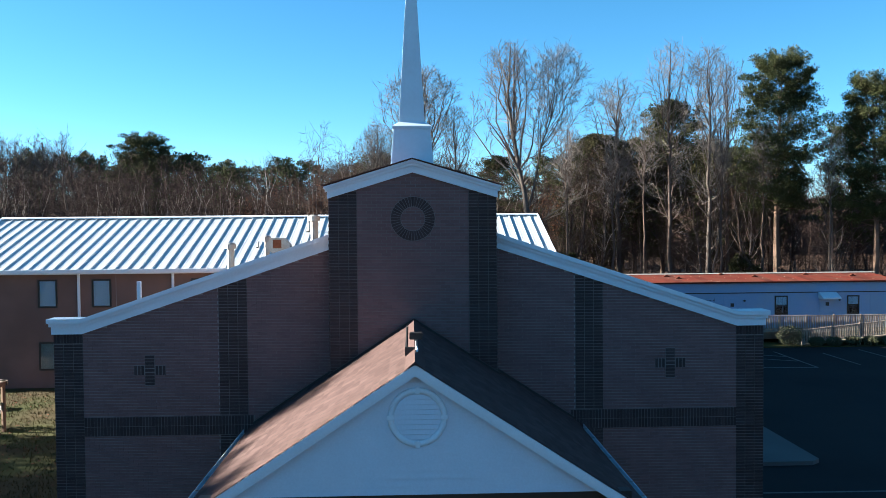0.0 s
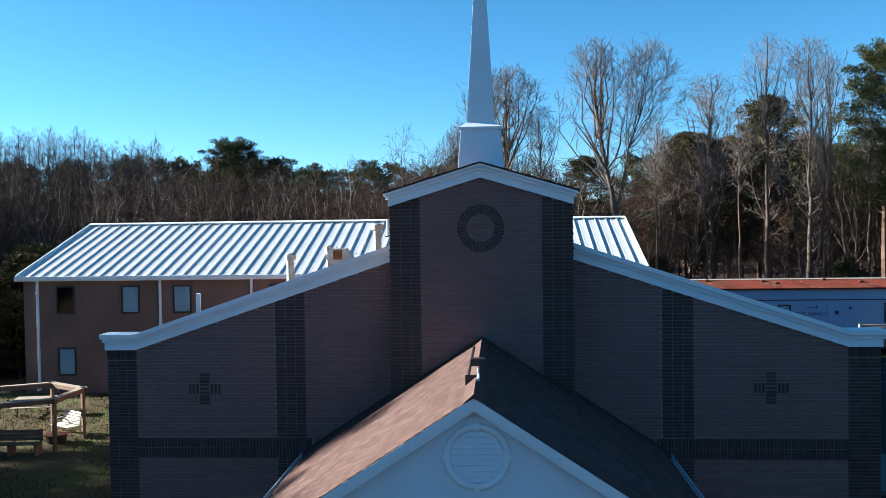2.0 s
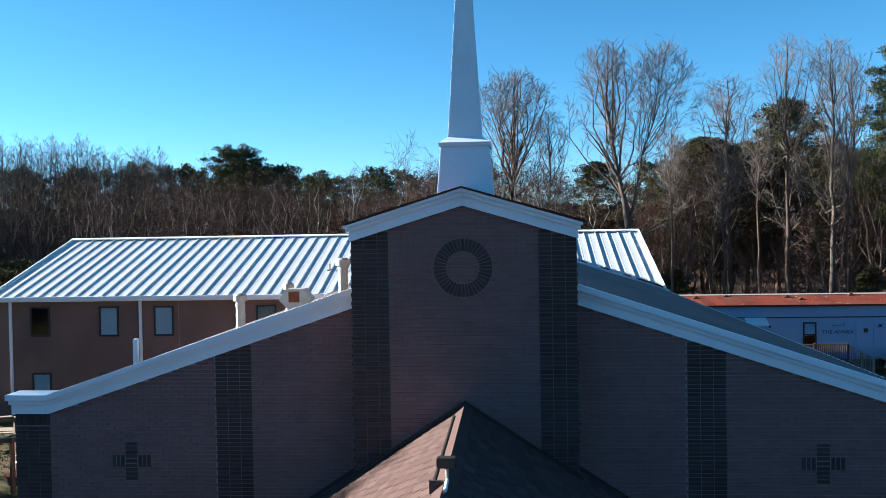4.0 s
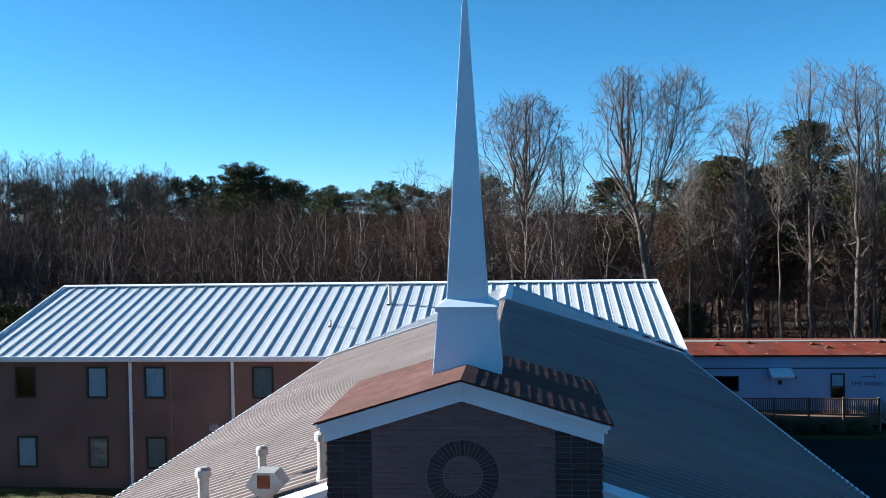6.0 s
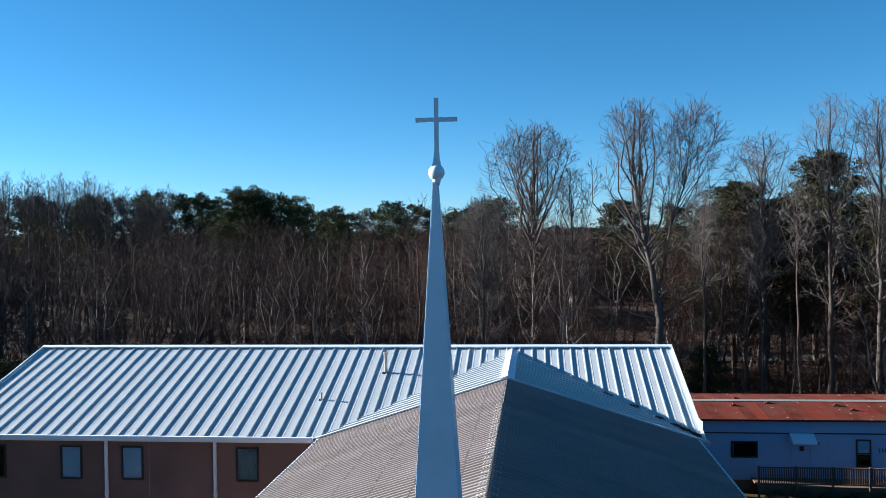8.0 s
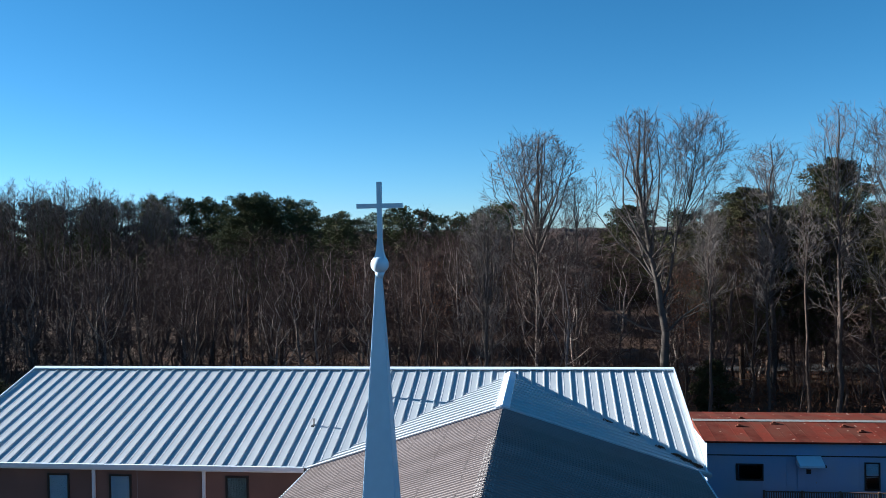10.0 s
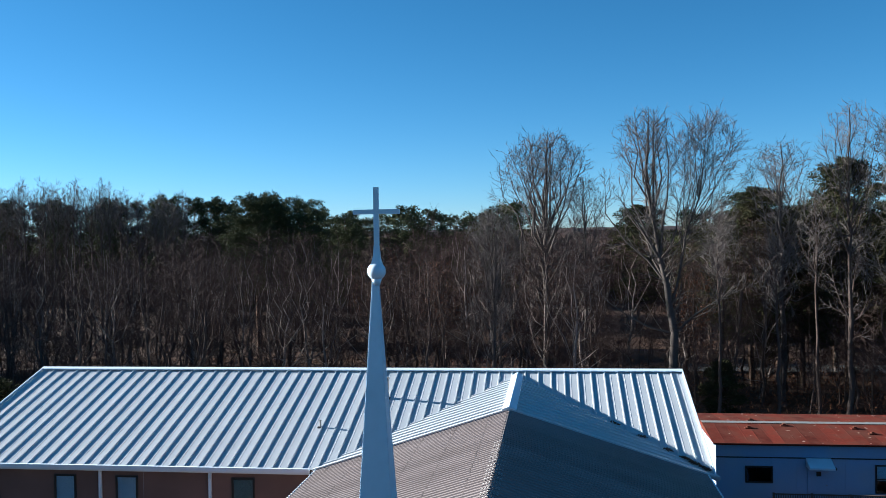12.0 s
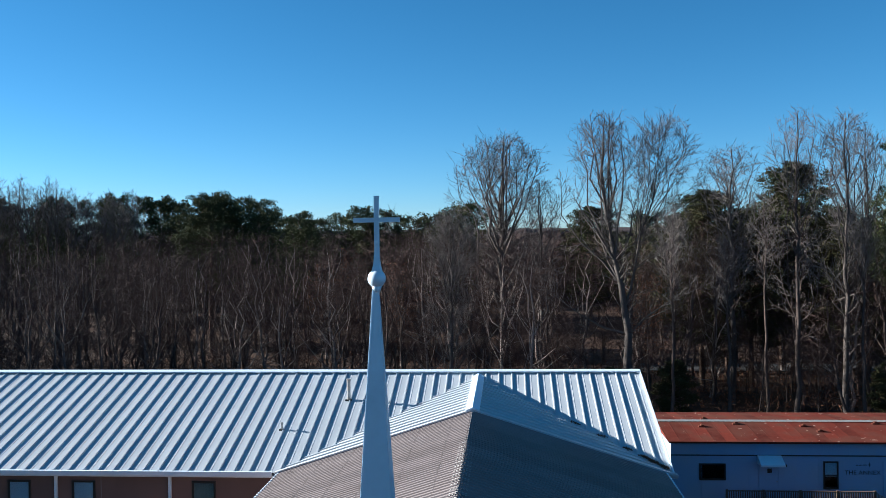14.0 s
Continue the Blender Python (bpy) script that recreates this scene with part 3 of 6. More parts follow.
# ---- steeple ----
def frustum(bm, cx, cy, z0, h0, z1, h1):
    lo = [bm.verts.new((cx + a * h0, cy + b * h0, z0)) for a, b in ((-1, -1), (1, -1), (1, 1), (-1, 1))]
    hi = [bm.verts.new((cx + a * h1, cy + b * h1, z1)) for a, b in ((-1, -1), (1, -1), (1, 1), (-1, 1))]
    bm.faces.new(lo[::-1])
    bm.faces.new(hi)
    for i in range(4):
        bm.faces.new((lo[i], lo[(i + 1) % 4], hi[(i + 1) % 4], hi[i]))


def build_steeple():
    cx, cy = 0.0, 0.9
    st = thing("steeple", "tall white fibreglass steeple with ball and cross on the tower roof", "steeple", at=(cx, cy, 8.6))

    def pp(name, bm, m=M_SPIRE, label="", smooth=False):
        bmesh.ops.translate(bm, vec=(-cx, -cy, -8.6), verts=bm.verts)
        return part(name, bm, m, st, label, smooth)
    b = bmesh.new()
    frustum(b, cx, cy, 8.50, 0.515, 9.82, 0.405)
    bmesh.ops.bevel(b, geom=[e for e in b.edges if abs(e.verts[0].co.z - e.verts[1].co.z) > 0.5], offset=0.012, segments=2, affect="EDGES")
    pp("base", b)
    b = bmesh.new()
    frustum(b, cx, cy, 9.80, 0.43, 9.865, 0.435)
    frustum(b, cx, cy, 9.866, 0.43, 9.97, 0.285)
    pp("cap", b)
    b = bmesh.new()
    frustum(b, cx, cy, 9.91, 0.29, 14.30, 0.030)
    for q in b.verts:                        # the tip leans a little
        if q.co.z > 14:
            q.co.x += 0.018
    bmesh.ops.bevel(b, geom=[e for e in b.edges if abs(e.verts[0].co.z - e.verts[1].co.z) > 0.5], offset=0.008, segments=2, affect="EDGES")
    pp("shaft", b)
    b = bmesh.new()
    bmesh.ops.create_uvsphere(b, u_segments=24, v_segments=16, radius=0.092, matrix=Matrix.Translation((cx + 0.03, cy, 14.36)))
    cyl(b, (cx + 0.024, cy, 14.22), (cx + 0.03, cy, 14.29), 0.038, 0.052, 16)
    pp("ball", b, smooth=True)
    b = bmesh.new()
    frustum(b, cx + 0.034, cy, 14.42, 0.052, 14.50, 0.034)
    frustum(b, cx + 0.035, cy, 14.50, 0.034, 14.62, 0.0245)
    box(b, cx + 0.012, cx + 0.060, cy - 0.024, cy + 0.024, 14.44, 15.19)
    box(b, cx - 0.195, cx + 0.27, cy - 0.022, cy + 0.022, 14.925, 14.972)
    pp("cross", b)


build_steeple()


# ---- entrance porch ----
P_RIDGE, P_SLOPE, P_RUN, P_FRONT = 5.69, 0.652, 3.56, -6.11


def porch_z(x):
    return P_RIDGE - P_SLOPE * abs(x)


def build_porch():
    po = thing("entrance_porch", "gabled entrance porch with tan shingles and white lap siding", "porch")
    for s in (-1, 1):
        pts = [(0, P_RIDGE - 0.02), (s * P_RUN, porch_z(P_RUN) - 0.02), (s * P_RUN, porch_z(P_RUN) - 0.14), (0, P_RIDGE - 0.16)]
        d = part("roof_slope", prismed(pts, "y", P_FRONT, -0.02), M_FELT, po, "roof slope under tan shingles")
        shingled("shingles", d, M_SHINGLE, P_RUN, P_SLOPE, P_RIDGE, P_FRONT - 0.02, -0.03, s, 0.125, 0.014, 0.305, "tan asphalt shingle tabs", jitter=0.006, gap=0.011)
        # rake boards of the gable
        b = bmesh.new()
        prism(b, [(0, P_RIDGE - 0.006), (s * 3.6, porch_z(3.6) - 0.006), (s * 3.6, porch_z(3.6) - 0.14), (0, P_RIDGE - 0.14)], "y", P_FRONT - 0.015, P_FRONT + 0.03)
        part("rake_board", b, M_WHITE, po, "white painted rake board")
        b = bmesh.new()
        prism(b, [(0, P_RIDGE - 0.141), (s * 3.3, porch_z(3.3) - 0.141), (s * 3.3, porch_z(3.3) - 0.18), (0, P_RIDGE - 0.18)], "y", P_FRONT - 0.005, P_FRONT + 0.16)
        part("soffit", b, M_WHITE, po)
        # gutter with straps
        x = s * (P_RUN + 0.05)
        z = porch_z(P_RUN) - 0.06
        b = bmesh.new()
        for q in ([(x + 0.05 * s, z + 0.03), (x + 0.062 * s, z + 0.03), (x + 0.062 * s, z - 0.06), (x + 0.05 * s, z - 0.06)], [(x - 0.045 * s, z - 0.06), (x + 0.05 * s, z - 0.06), (x + 0.05 * s, z - 0.05), (x - 0.045 * s, z - 0.05)]):
            prism(b, q, "y", P_FRONT, -0.05)
        g = part("gutter", b, M_WHITE, po, "white metal gutter")
        for i in range(8):
            part("strap", boxed(x - 0.12 * s, x + 0.055 * s, -0.5 - i * 0.75, -0.48 - i * 0.75, z + 0.022, z + 0.03), M_GALV, g)
        # step flashing against the brick wall
        b = bmesh.new()
        for x0, x1, y in ((0.0, TOW + 0.04, TY), (TOW + 0.04, P_RUN - 0.1, 0.0)):
            prism(b, [(s * x0, porch_z(x0) + 0.07), (s * x1, porch_z(x1) + 0.07), (s * x1, porch_z(x1)), (s * x0, porch_z(x0))], "y", y - 0.07, y - 0.012)
        part("flashing", b, M_FRAME, po, "dark metal flashing along the wall")
        part("beam", boxed(s * 3.05, s * 3.3, P_FRONT + 0.2, -0.02, 3.28, 3.48), M_WHITE, po)
        part("column", cyled((s * 2.95, P_FRONT + 0.35, GROUND), (s * 2.95, P_FRONT + 0.35, 3.50), 0.16, 0.13, 20), M_WHITE, po, "round white porch column", smooth=True)
    part("ridge_cap", prismed([(-0.13, porch_z(0.13) + 0.02), (0, P_RIDGE + 0.045), (0.13, porch_z(0.13) + 0.02), (0, P_RIDGE - 0.01)], "y", P_FRONT - 0.04, -0.1), M_SHINGLE, po, "tan ridge shingles")
    # siding boards
    gy = P_FRONT + 0.14
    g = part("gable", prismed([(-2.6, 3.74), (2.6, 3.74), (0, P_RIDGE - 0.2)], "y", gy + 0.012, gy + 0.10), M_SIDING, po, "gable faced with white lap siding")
    z, h = 3.74, 0.118
    while z < 5.36:
        w0 = max(0.02, (P_RIDGE - 0.19 - z) / P_SLOPE)
        w1 = max(0.01, (P_RIDGE - 0.19 - z - h) / P_SLOPE)
        b = bmesh.new()
        v = [b.verts.new(c) for c in ((-w0, gy - 0.012, z), (w0, gy - 0.012, z), (w1, gy + 0.004, z + h), (-w1, gy + 0.004, z + h), (-w0, gy + 0.012, z), (w0, gy + 0.012, z))]
        b.faces.new((v[0], v[1], v[2], v[3]))
        b.faces.new((v[0], v[4], v[5], v[1]))
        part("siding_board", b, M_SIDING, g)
        z += h
    # near-black strip stands in for the shaded opening below the siding
    part("opening_shade", boxed(-3.2, 3.2, gy - 0.005, gy + 0.2, 3.50, 3.733), M_FRAME, po, "dark strip for the shade of the opening under the gable")
    # round louvre
    VZ = 4.89
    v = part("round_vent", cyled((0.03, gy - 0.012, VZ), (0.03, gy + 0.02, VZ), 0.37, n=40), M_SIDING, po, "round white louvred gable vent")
    b = bmesh.new()
    n = 48
    rings = []
    for r, y in ((0.345, gy - 0.02), (0.35, gy - 0.04), (0.42, gy - 0.045), (0.435, gy - 0.03), (0.44, gy + 0.01)):
        rings.append([b.verts.new((0.03 + r * math.cos(2 * math.pi * i / n), y, VZ + r * math.sin(2 * math.pi * i / n))) for i in range(n)])
    for a, c in zip(rings, rings[1:]):
        for i in range(n):
            b.faces.new((a[i], a[(i + 1) % n], c[(i + 1) % n], c[i]))
    part("vent_ring", b, M_WHITE, v, smooth=True)
    for i in range(4):
        a = i * math.pi / 2
        b = boxed(-0.035, 0.035, gy - 0.05, gy - 0.02, 0.345, 0.447, 0.004)
        bmesh.ops.transform(b, matrix=Matrix.Translation((0.03, 0, VZ)) @ Matrix.Rotation(a, 4, "Y"), verts=b.verts)
        part("keystone", b, M_WHITE, v)
    for i in range(9):
        z = VZ - 0.292 + i * 0.073
        w = math.sqrt(max(0.001, 0.35 ** 2 - (z - VZ) ** 2))
        b = bmesh.new()
        prism(b, [(gy - 0.036, z - 0.031), (gy - 0.020, z + 0.036), (gy - 0.014, z + 0.034), (gy - 0.030, z - 0.034)], "x", 0.03 - w, 0.03 + w)
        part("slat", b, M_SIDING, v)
    # flood light on the ridge, with its cable
    fl = thing("flood_light", "small grey flood light on a bracket at the porch ridge", "lamp", at=(0.03, -4.75, P_RIDGE))
    part("bracket", cyled((0, 0, -0.02), (0, 0, 0.20), 0.018), M_GALV, fl)
    part("conduit", cyled((0.0, -0.02, 0.05), (0.01, -0.42, 0.06), 0.02), M_WHITE, fl, "white conduit stub")
    hd = part("lamp_head", boxed(-0.11, 0.10, -0.06, 0.08, 0.18, 0.29, 0.012), M_FRAME, fl, "dark grey metal lamp head")
    part("lens", boxed(-0.09, 0.08, 0.081, 0.086, 0.19, 0.28), M_FRAME, hd)
    c = bmesh.new()
    box(c, -0.155, -0.13, -4.85, -1.1, porch_z(0.14) + 0.02, porch_z(0.14) + 0.05)
    box(c, -0.155, 0.0, -4.87, -4.84, porch_z(0.14) + 0.02, P_RIDGE + 0.07)
    tagged(link_bm("cable", c, M_BLACK), "black cable lying beside the porch ridge", "cable")


build_porch()


# ---- rear wing ----
W_X0, W_X1, W_Y, W_EAVE_Y, W_RIDGE_Y, W_EAVE, W_RIDGE = -24.05, 7.35, 25.7, 25.35, 33.54, 5.36, 8.0
W_SLOPE = (W_RIDGE - W_EAVE) / (W_RIDGE_Y - W_EAVE_Y)
W_BACK = 39.3
W_BACK_Z = W_RIDGE - W_SLOPE * (W_BACK - W_RIDGE_Y)


def window(parent, x0, x1, z0, z1, y, cover, cover_mat, label):
    """A framed sash set into a wall that faces -y, with a blind or curtain behind the glass."""
    # solid near-black block in place of an unlit interior
    w = part("window", boxed(x0 - 0.02, x1 + 0.02, y + 0.02, y + 0.10, z0 - 0.02, z1 + 0.02), M_UNLIT_ROOM, parent, label)
    for nm, a in (("frame_side", (x0 - 0.05, x0 + 0.03, z0 - 0.05, z1 + 0.05)), ("frame_side", (x1 - 0.03, x1 + 0.05, z0 - 0.05, z1 + 0.05)), ("frame_top", (x0 + 0.03, x1 - 0.03, z1 - 0.03, z1 + 0.05)), ("sill", (x0 + 0.03, x1 - 0.03, z0 - 0.06, z0 + 0.03))):
        part(nm, boxed(a[0], a[1], y - 0.03, y + 0.02, a[2], a[3]), M_FRAME, w)
    if cover:
        if cover == "blind":
            part("blind", boxed(x0 + 0.03, x1 - 0.03, y + 0.010, y + 0.016, z0 + 0.03, z1 - 0.03), cover_mat, w)
        else:
            b = bmesh.new()
            n = 14
            top = [b.verts.new((x0 + 0.03 + (x1 - x0 - 0.06) * i / n, y + 0.012 + 0.006 * (i % 2), z1 - 0.03)) for i in range(n + 1)]
            low = [b.verts.new((x0 + 0.03 + (x1 - x0 - 0.06) * i / n, y + 0.012 + 0.006 * (i % 2), z0 + 0.03)) for i in range(n + 1)]
            for i in range(n):
                b.faces.new((top[i], low[i], low[i + 1], top[i + 1]))
            part("curtain", b, cover_mat, w)
    pane = part("pane", boxed(x0 + 0.03, x1 - 0.03, y + 0.002, y + 0.006, z0 + 0.03, z1 - 0.03), M_GLASS, w)
    pane.visible_shadow = False
    return w


def build_wing():
    wg = thing("education_wing", "two-storey brown brick wing with a ribbed white metal roof", "building", far=True)
    part("wall", boxed(W_X0, W_X1, W_Y, W_BACK - 0.3, GROUND - 0.2, 5.25), M_WING, wg, "brown brick wall")
    for x in (W_X0, W_X1 - 0.25):
        part("gable", prismed([(W_Y, 5.2), (W_BACK - 0.3, 5.2), (W_BACK - 0.3, W_BACK_Z - 0.06), (W_RIDGE_Y, W_RIDGE - 0.15)], "x", x + 0.003, x + 0.247), M_WING, wg)
    # roof: one ribbed panel after another on both slopes
    pitch = (7.62 + 24.26) / 52

    def panel_bm(dirn):
        run = W_RIDGE_Y - W_EAVE_Y if dirn > 0 else W_BACK - W_RIDGE_Y
        b = bmesh.new()
        prof = [(0.0, 0.0), (0.05, 0.0), (0.066, 0.051), (0.112, 0.051), (0.13, 0.0), (0.36, 0.0), (0.368, 0.006), (0.384, 0.006), (0.392, 0.0), (pitch, 0.0)]
        lo = [b.verts.new((x, 0.0, h)) for x, h in prof]
        hi = [b.verts.new((x, dirn * run, W_SLOPE * run + h)) for x, h in prof]
        for i in range(len(prof) - 1):
            b.faces.new((lo[i], lo[i + 1], hi[i + 1], hi[i]))
        under = [b.verts.new((x, y, z - 0.03)) for x, y, z in ((0, 0, 0), (pitch, 0, 0))]
        b.faces.new((lo[0], lo[-1], under[1], under[0]))
        return b
    for dirn, y0, z0 in ((1, W_EAVE_Y, W_EAVE), (-1, W_BACK, W_BACK_Z)):
        first = part("roof_panel", panel_bm(dirn), M_METAL, wg, "white ribbed metal roof panel")
        first.location = (-24.26, y0, z0)
        for i in range(1, 52):
            o = new("roof_panel", first.data)
            o.parent, o.location = wg, (-24.26 + i * pitch, y0, z0)
    part("roof_deck", prismed([(W_EAVE_Y + 0.02, W_EAVE - 0.03), (W_BACK, W_EAVE - 0.03), (W_BACK, W_BACK_Z - 0.03), (W_RIDGE_Y, W_RIDGE - 0.03)], "x", -24.3, 7.58), M_METAL, wg)
    for d in (-1, 1):
        part("ridge_cap", prismed([(W_RIDGE_Y, W_RIDGE + 0.12), (W_RIDGE_Y + d * 0.22, W_RIDGE + 0.05), (W_RIDGE_Y + d * 0.22, W_RIDGE - 0.0), (W_RIDGE_Y, W_RIDGE + 0.04)], "x", -24.28, 7.64), M_WHITE, wg, "white metal ridge cap")
        for x in (-24.28, 7.60):
            ye, ze = (W_EAVE_Y, W_EAVE) if d < 0 else (W_BACK, W_BACK_Z)
            part("rake_trim", prismed([(ye, ze + 0.11), (W_RIDGE_Y, W_RIDGE + 0.11), (W_RIDGE_Y, W_RIDGE - 0.12), (ye, ze - 0.14)], "x", x, x + 0.05), M_WHITE, wg)
    b = bmesh.new()
    prism(b, [(25.22, 5.40), (25.35, 5.40), (25.35, 5.17), (25.26, 5.17), (25.22, 5.24)], "x", -24.27, -7.9)
    part("gutter", b, M_WHITE, wg, "white metal eave gutter")
    part("soffit", boxed(-24.3, -7.7, 25.3, 25.75, 5.16, 5.19), M_WHITE, wg)
    for x in (-23.27, -16.84, -12.13):
        d = part("downspout", boxed(x - 0.06, x + 0.06, 25.55, 25.66, -0.35, 5.2, 0.012), M_WHITE, wg, "white metal downspout")
        part("strap", boxed(x - 0.08, x + 0.08, 25.53, 25.7, 2.9, 2.94), M_WHITE, d)
        part("elbow", boxed(x - 0.06, x + 0.06, 25.40, 25.66, -0.44, -0.34, 0.012), M_WHITE, d)
    ups = ((-22.26, "", None), (-18.85, "blind", M_BLIND), (-16.16, "curtain", M_BLIND), (-11.20, "curtain", M_CURTAIN))
    for x, c, m in ups:
        window(wg, x, x + 0.86, 3.52, 4.84, W_Y - 0.02, c, m, "dark-framed upper window" + (" with a pale blind" if c == "blind" else " with curtains" if c else ", dark inside"))
    for x, c, m in ((-22.24, "blind", M_BLIND), (-18.86, "curtain", M_CURTAIN), (-16.14, "curtain", M_CURTAIN)):
        window(wg, x, x + 0.85, 0.36, 1.69, W_Y - 0.02, c, m, "dark-framed ground-floor window with a covering")
    part("control_joint", boxed(-15.02, -15.0, W_Y - 0.004, W_Y + 0.01, GROUND, 5.2), M_MORTAR_DARK, wg)
    part("vent_hood", prismed([(25.69, 2.08), (25.69, 2.36), (25.55, 2.30), (25.47, 2.06)], "x", -13.2, -12.86), M_GALV, wg, "small pale metal vent hood")
    # pipes on the roof

    def roof_pipe(x, y, h, r, label):
        z = W_EAVE + W_SLOPE * (y - W_EAVE_Y)
        t = thing("roof_pipe", label, "pipe", at=(x, y, z), far=True)
        part("pipe", cyled((0, 0, -0.05), (0, 0, h), r), M_GALV, t)
        part("cap", cyled((0, 0, h - 0.01), (0, 0, h + 0.05), r * 1.35), M_GALV, t)
        part("flashing", boxed(-r - 0.06, r + 0.06, -r - 0.05, r + 0.05, -0.08, 0.03), M_BLACK, t, "dark rubber flashing")
    roof_pipe(-5.85, 30.9, 0.90, 0.085, "galvanised vent pipe on the white metal roof")
    roof_pipe(-8.3, 28.4, 0.27, 0.045, "short vent pipe on the white metal roof")


build_wing()


# ---- fans and pipes on the nave roof ----
def vent_stack(x, y, h, r, label):
    z = nave_z(x)
    t = thing("vent_stack", label, "vent", group="roof vents", at=(x, y, z))
    part("boot", cyled((0, 0, -0.1), (0, 0, 0.16), r * 1.5, r * 1.02, 20), M_GALV, t)
    part("pipe", cyled((0, 0, 0.1), (0, 0, h), r, r, 20), M_GALV, t, "weathered galvanised pipe", smooth=False)
    part("collar", cyled((0, 0, 0.30), (0, 0, 0.34), r * 1.07, r * 1.07, 20), M_GALV, t)
    part("neck", cyled((0, 0, h - 0.12), (0, 0, h - 0.06), r * 1.08, r * 1.08, 20), M_GALV, t)
    b = cyled((0, 0, h - 0.01), (0, 0, h + 0.09), r * 1.55, r * 1.5, 20)
    cyl(b, (0, 0, h + 0.09), (0, 0, h + 0.13), r * 1.5, r * 0.9, 20)
    part("cap", b, M_GALV, t, "round rain cap")


vent_stack(-4.2, 1.5, 0.60, 0.082, "galvanised vent stack with a rain cap on the ribbed roof")
vent_stack(-2.25, 1.3, 0.60, 0.085, "galvanised vent stack beside the brick tower")
vent_stack(-3.49, 2.25, 0.52, 0.065, "short galvanised vent stack behind the exhaust fan")
ft = thing("exhaust_fan", "rusty folded metal exhaust fan hood on a curb", "exhaust fan", at=(-3.02, 1.0, nave_z(3.02)))
part("curb", boxed(-0.11, 0.11, -0.11, 0.11, -0.1, 0.13), M_GALV, ft)
fb = bmesh.new()
prism(fb, [(-0.13, 0.12), (0.13, 0.12), (0.29, 0.27), (0.15, 0.46), (-0.15, 0.46), (-0.29, 0.27)], "y", -0.17, 0.17)
part("hood", fb, M_GALV, ft, "folded galvanised hood")
part("panel", boxed(-0.105, 0.085, -0.180, -0.172, 0.23, 0.42), M_RUST, ft, "rust-stained front panel")
sp = thing("roof_post", "white square stub pipe near the nave eave", "pipe", at=(-6.55, 2.3, nave_z(6.55)))
part("pipe", boxed(-0.045, 0.045, -0.045, 0.045, -0.05, 0.56, 0.006), M_WHITE, sp)
part("boot", boxed(-0.12, 0.12, -0.1, 0.1, -0.06, 0.03), M_GALV, sp)


# ---- annex behind the parking lot ----
A_X0, A_X1, A_Y = 10.1, 33.3, 39.0


def letters(text, x, z, size, y, parent):
    c = bpy.data.curves.new("sign_lettering", "FONT")
    c.body, c.size, c.extrude, c.space_character = text, size, 0.004, 1.05
    tmp = bpy.data.objects.new("tmp", c)
    scene.collection.objects.link(tmp)
    me = bpy.data.meshes.new_from_object(tmp.evaluated_get(bpy.context.evaluated_depsgraph_get()))
    bpy.data.objects.remove(tmp)
    me.materials.clear()
    me.materials.append(M_FRAME)
    o = new("lettering", me)
    o.parent, o.matrix_basis = parent, pose(x, y, z, 90, 0, 0)
    return tagged(o, "dark lettering on the wall")


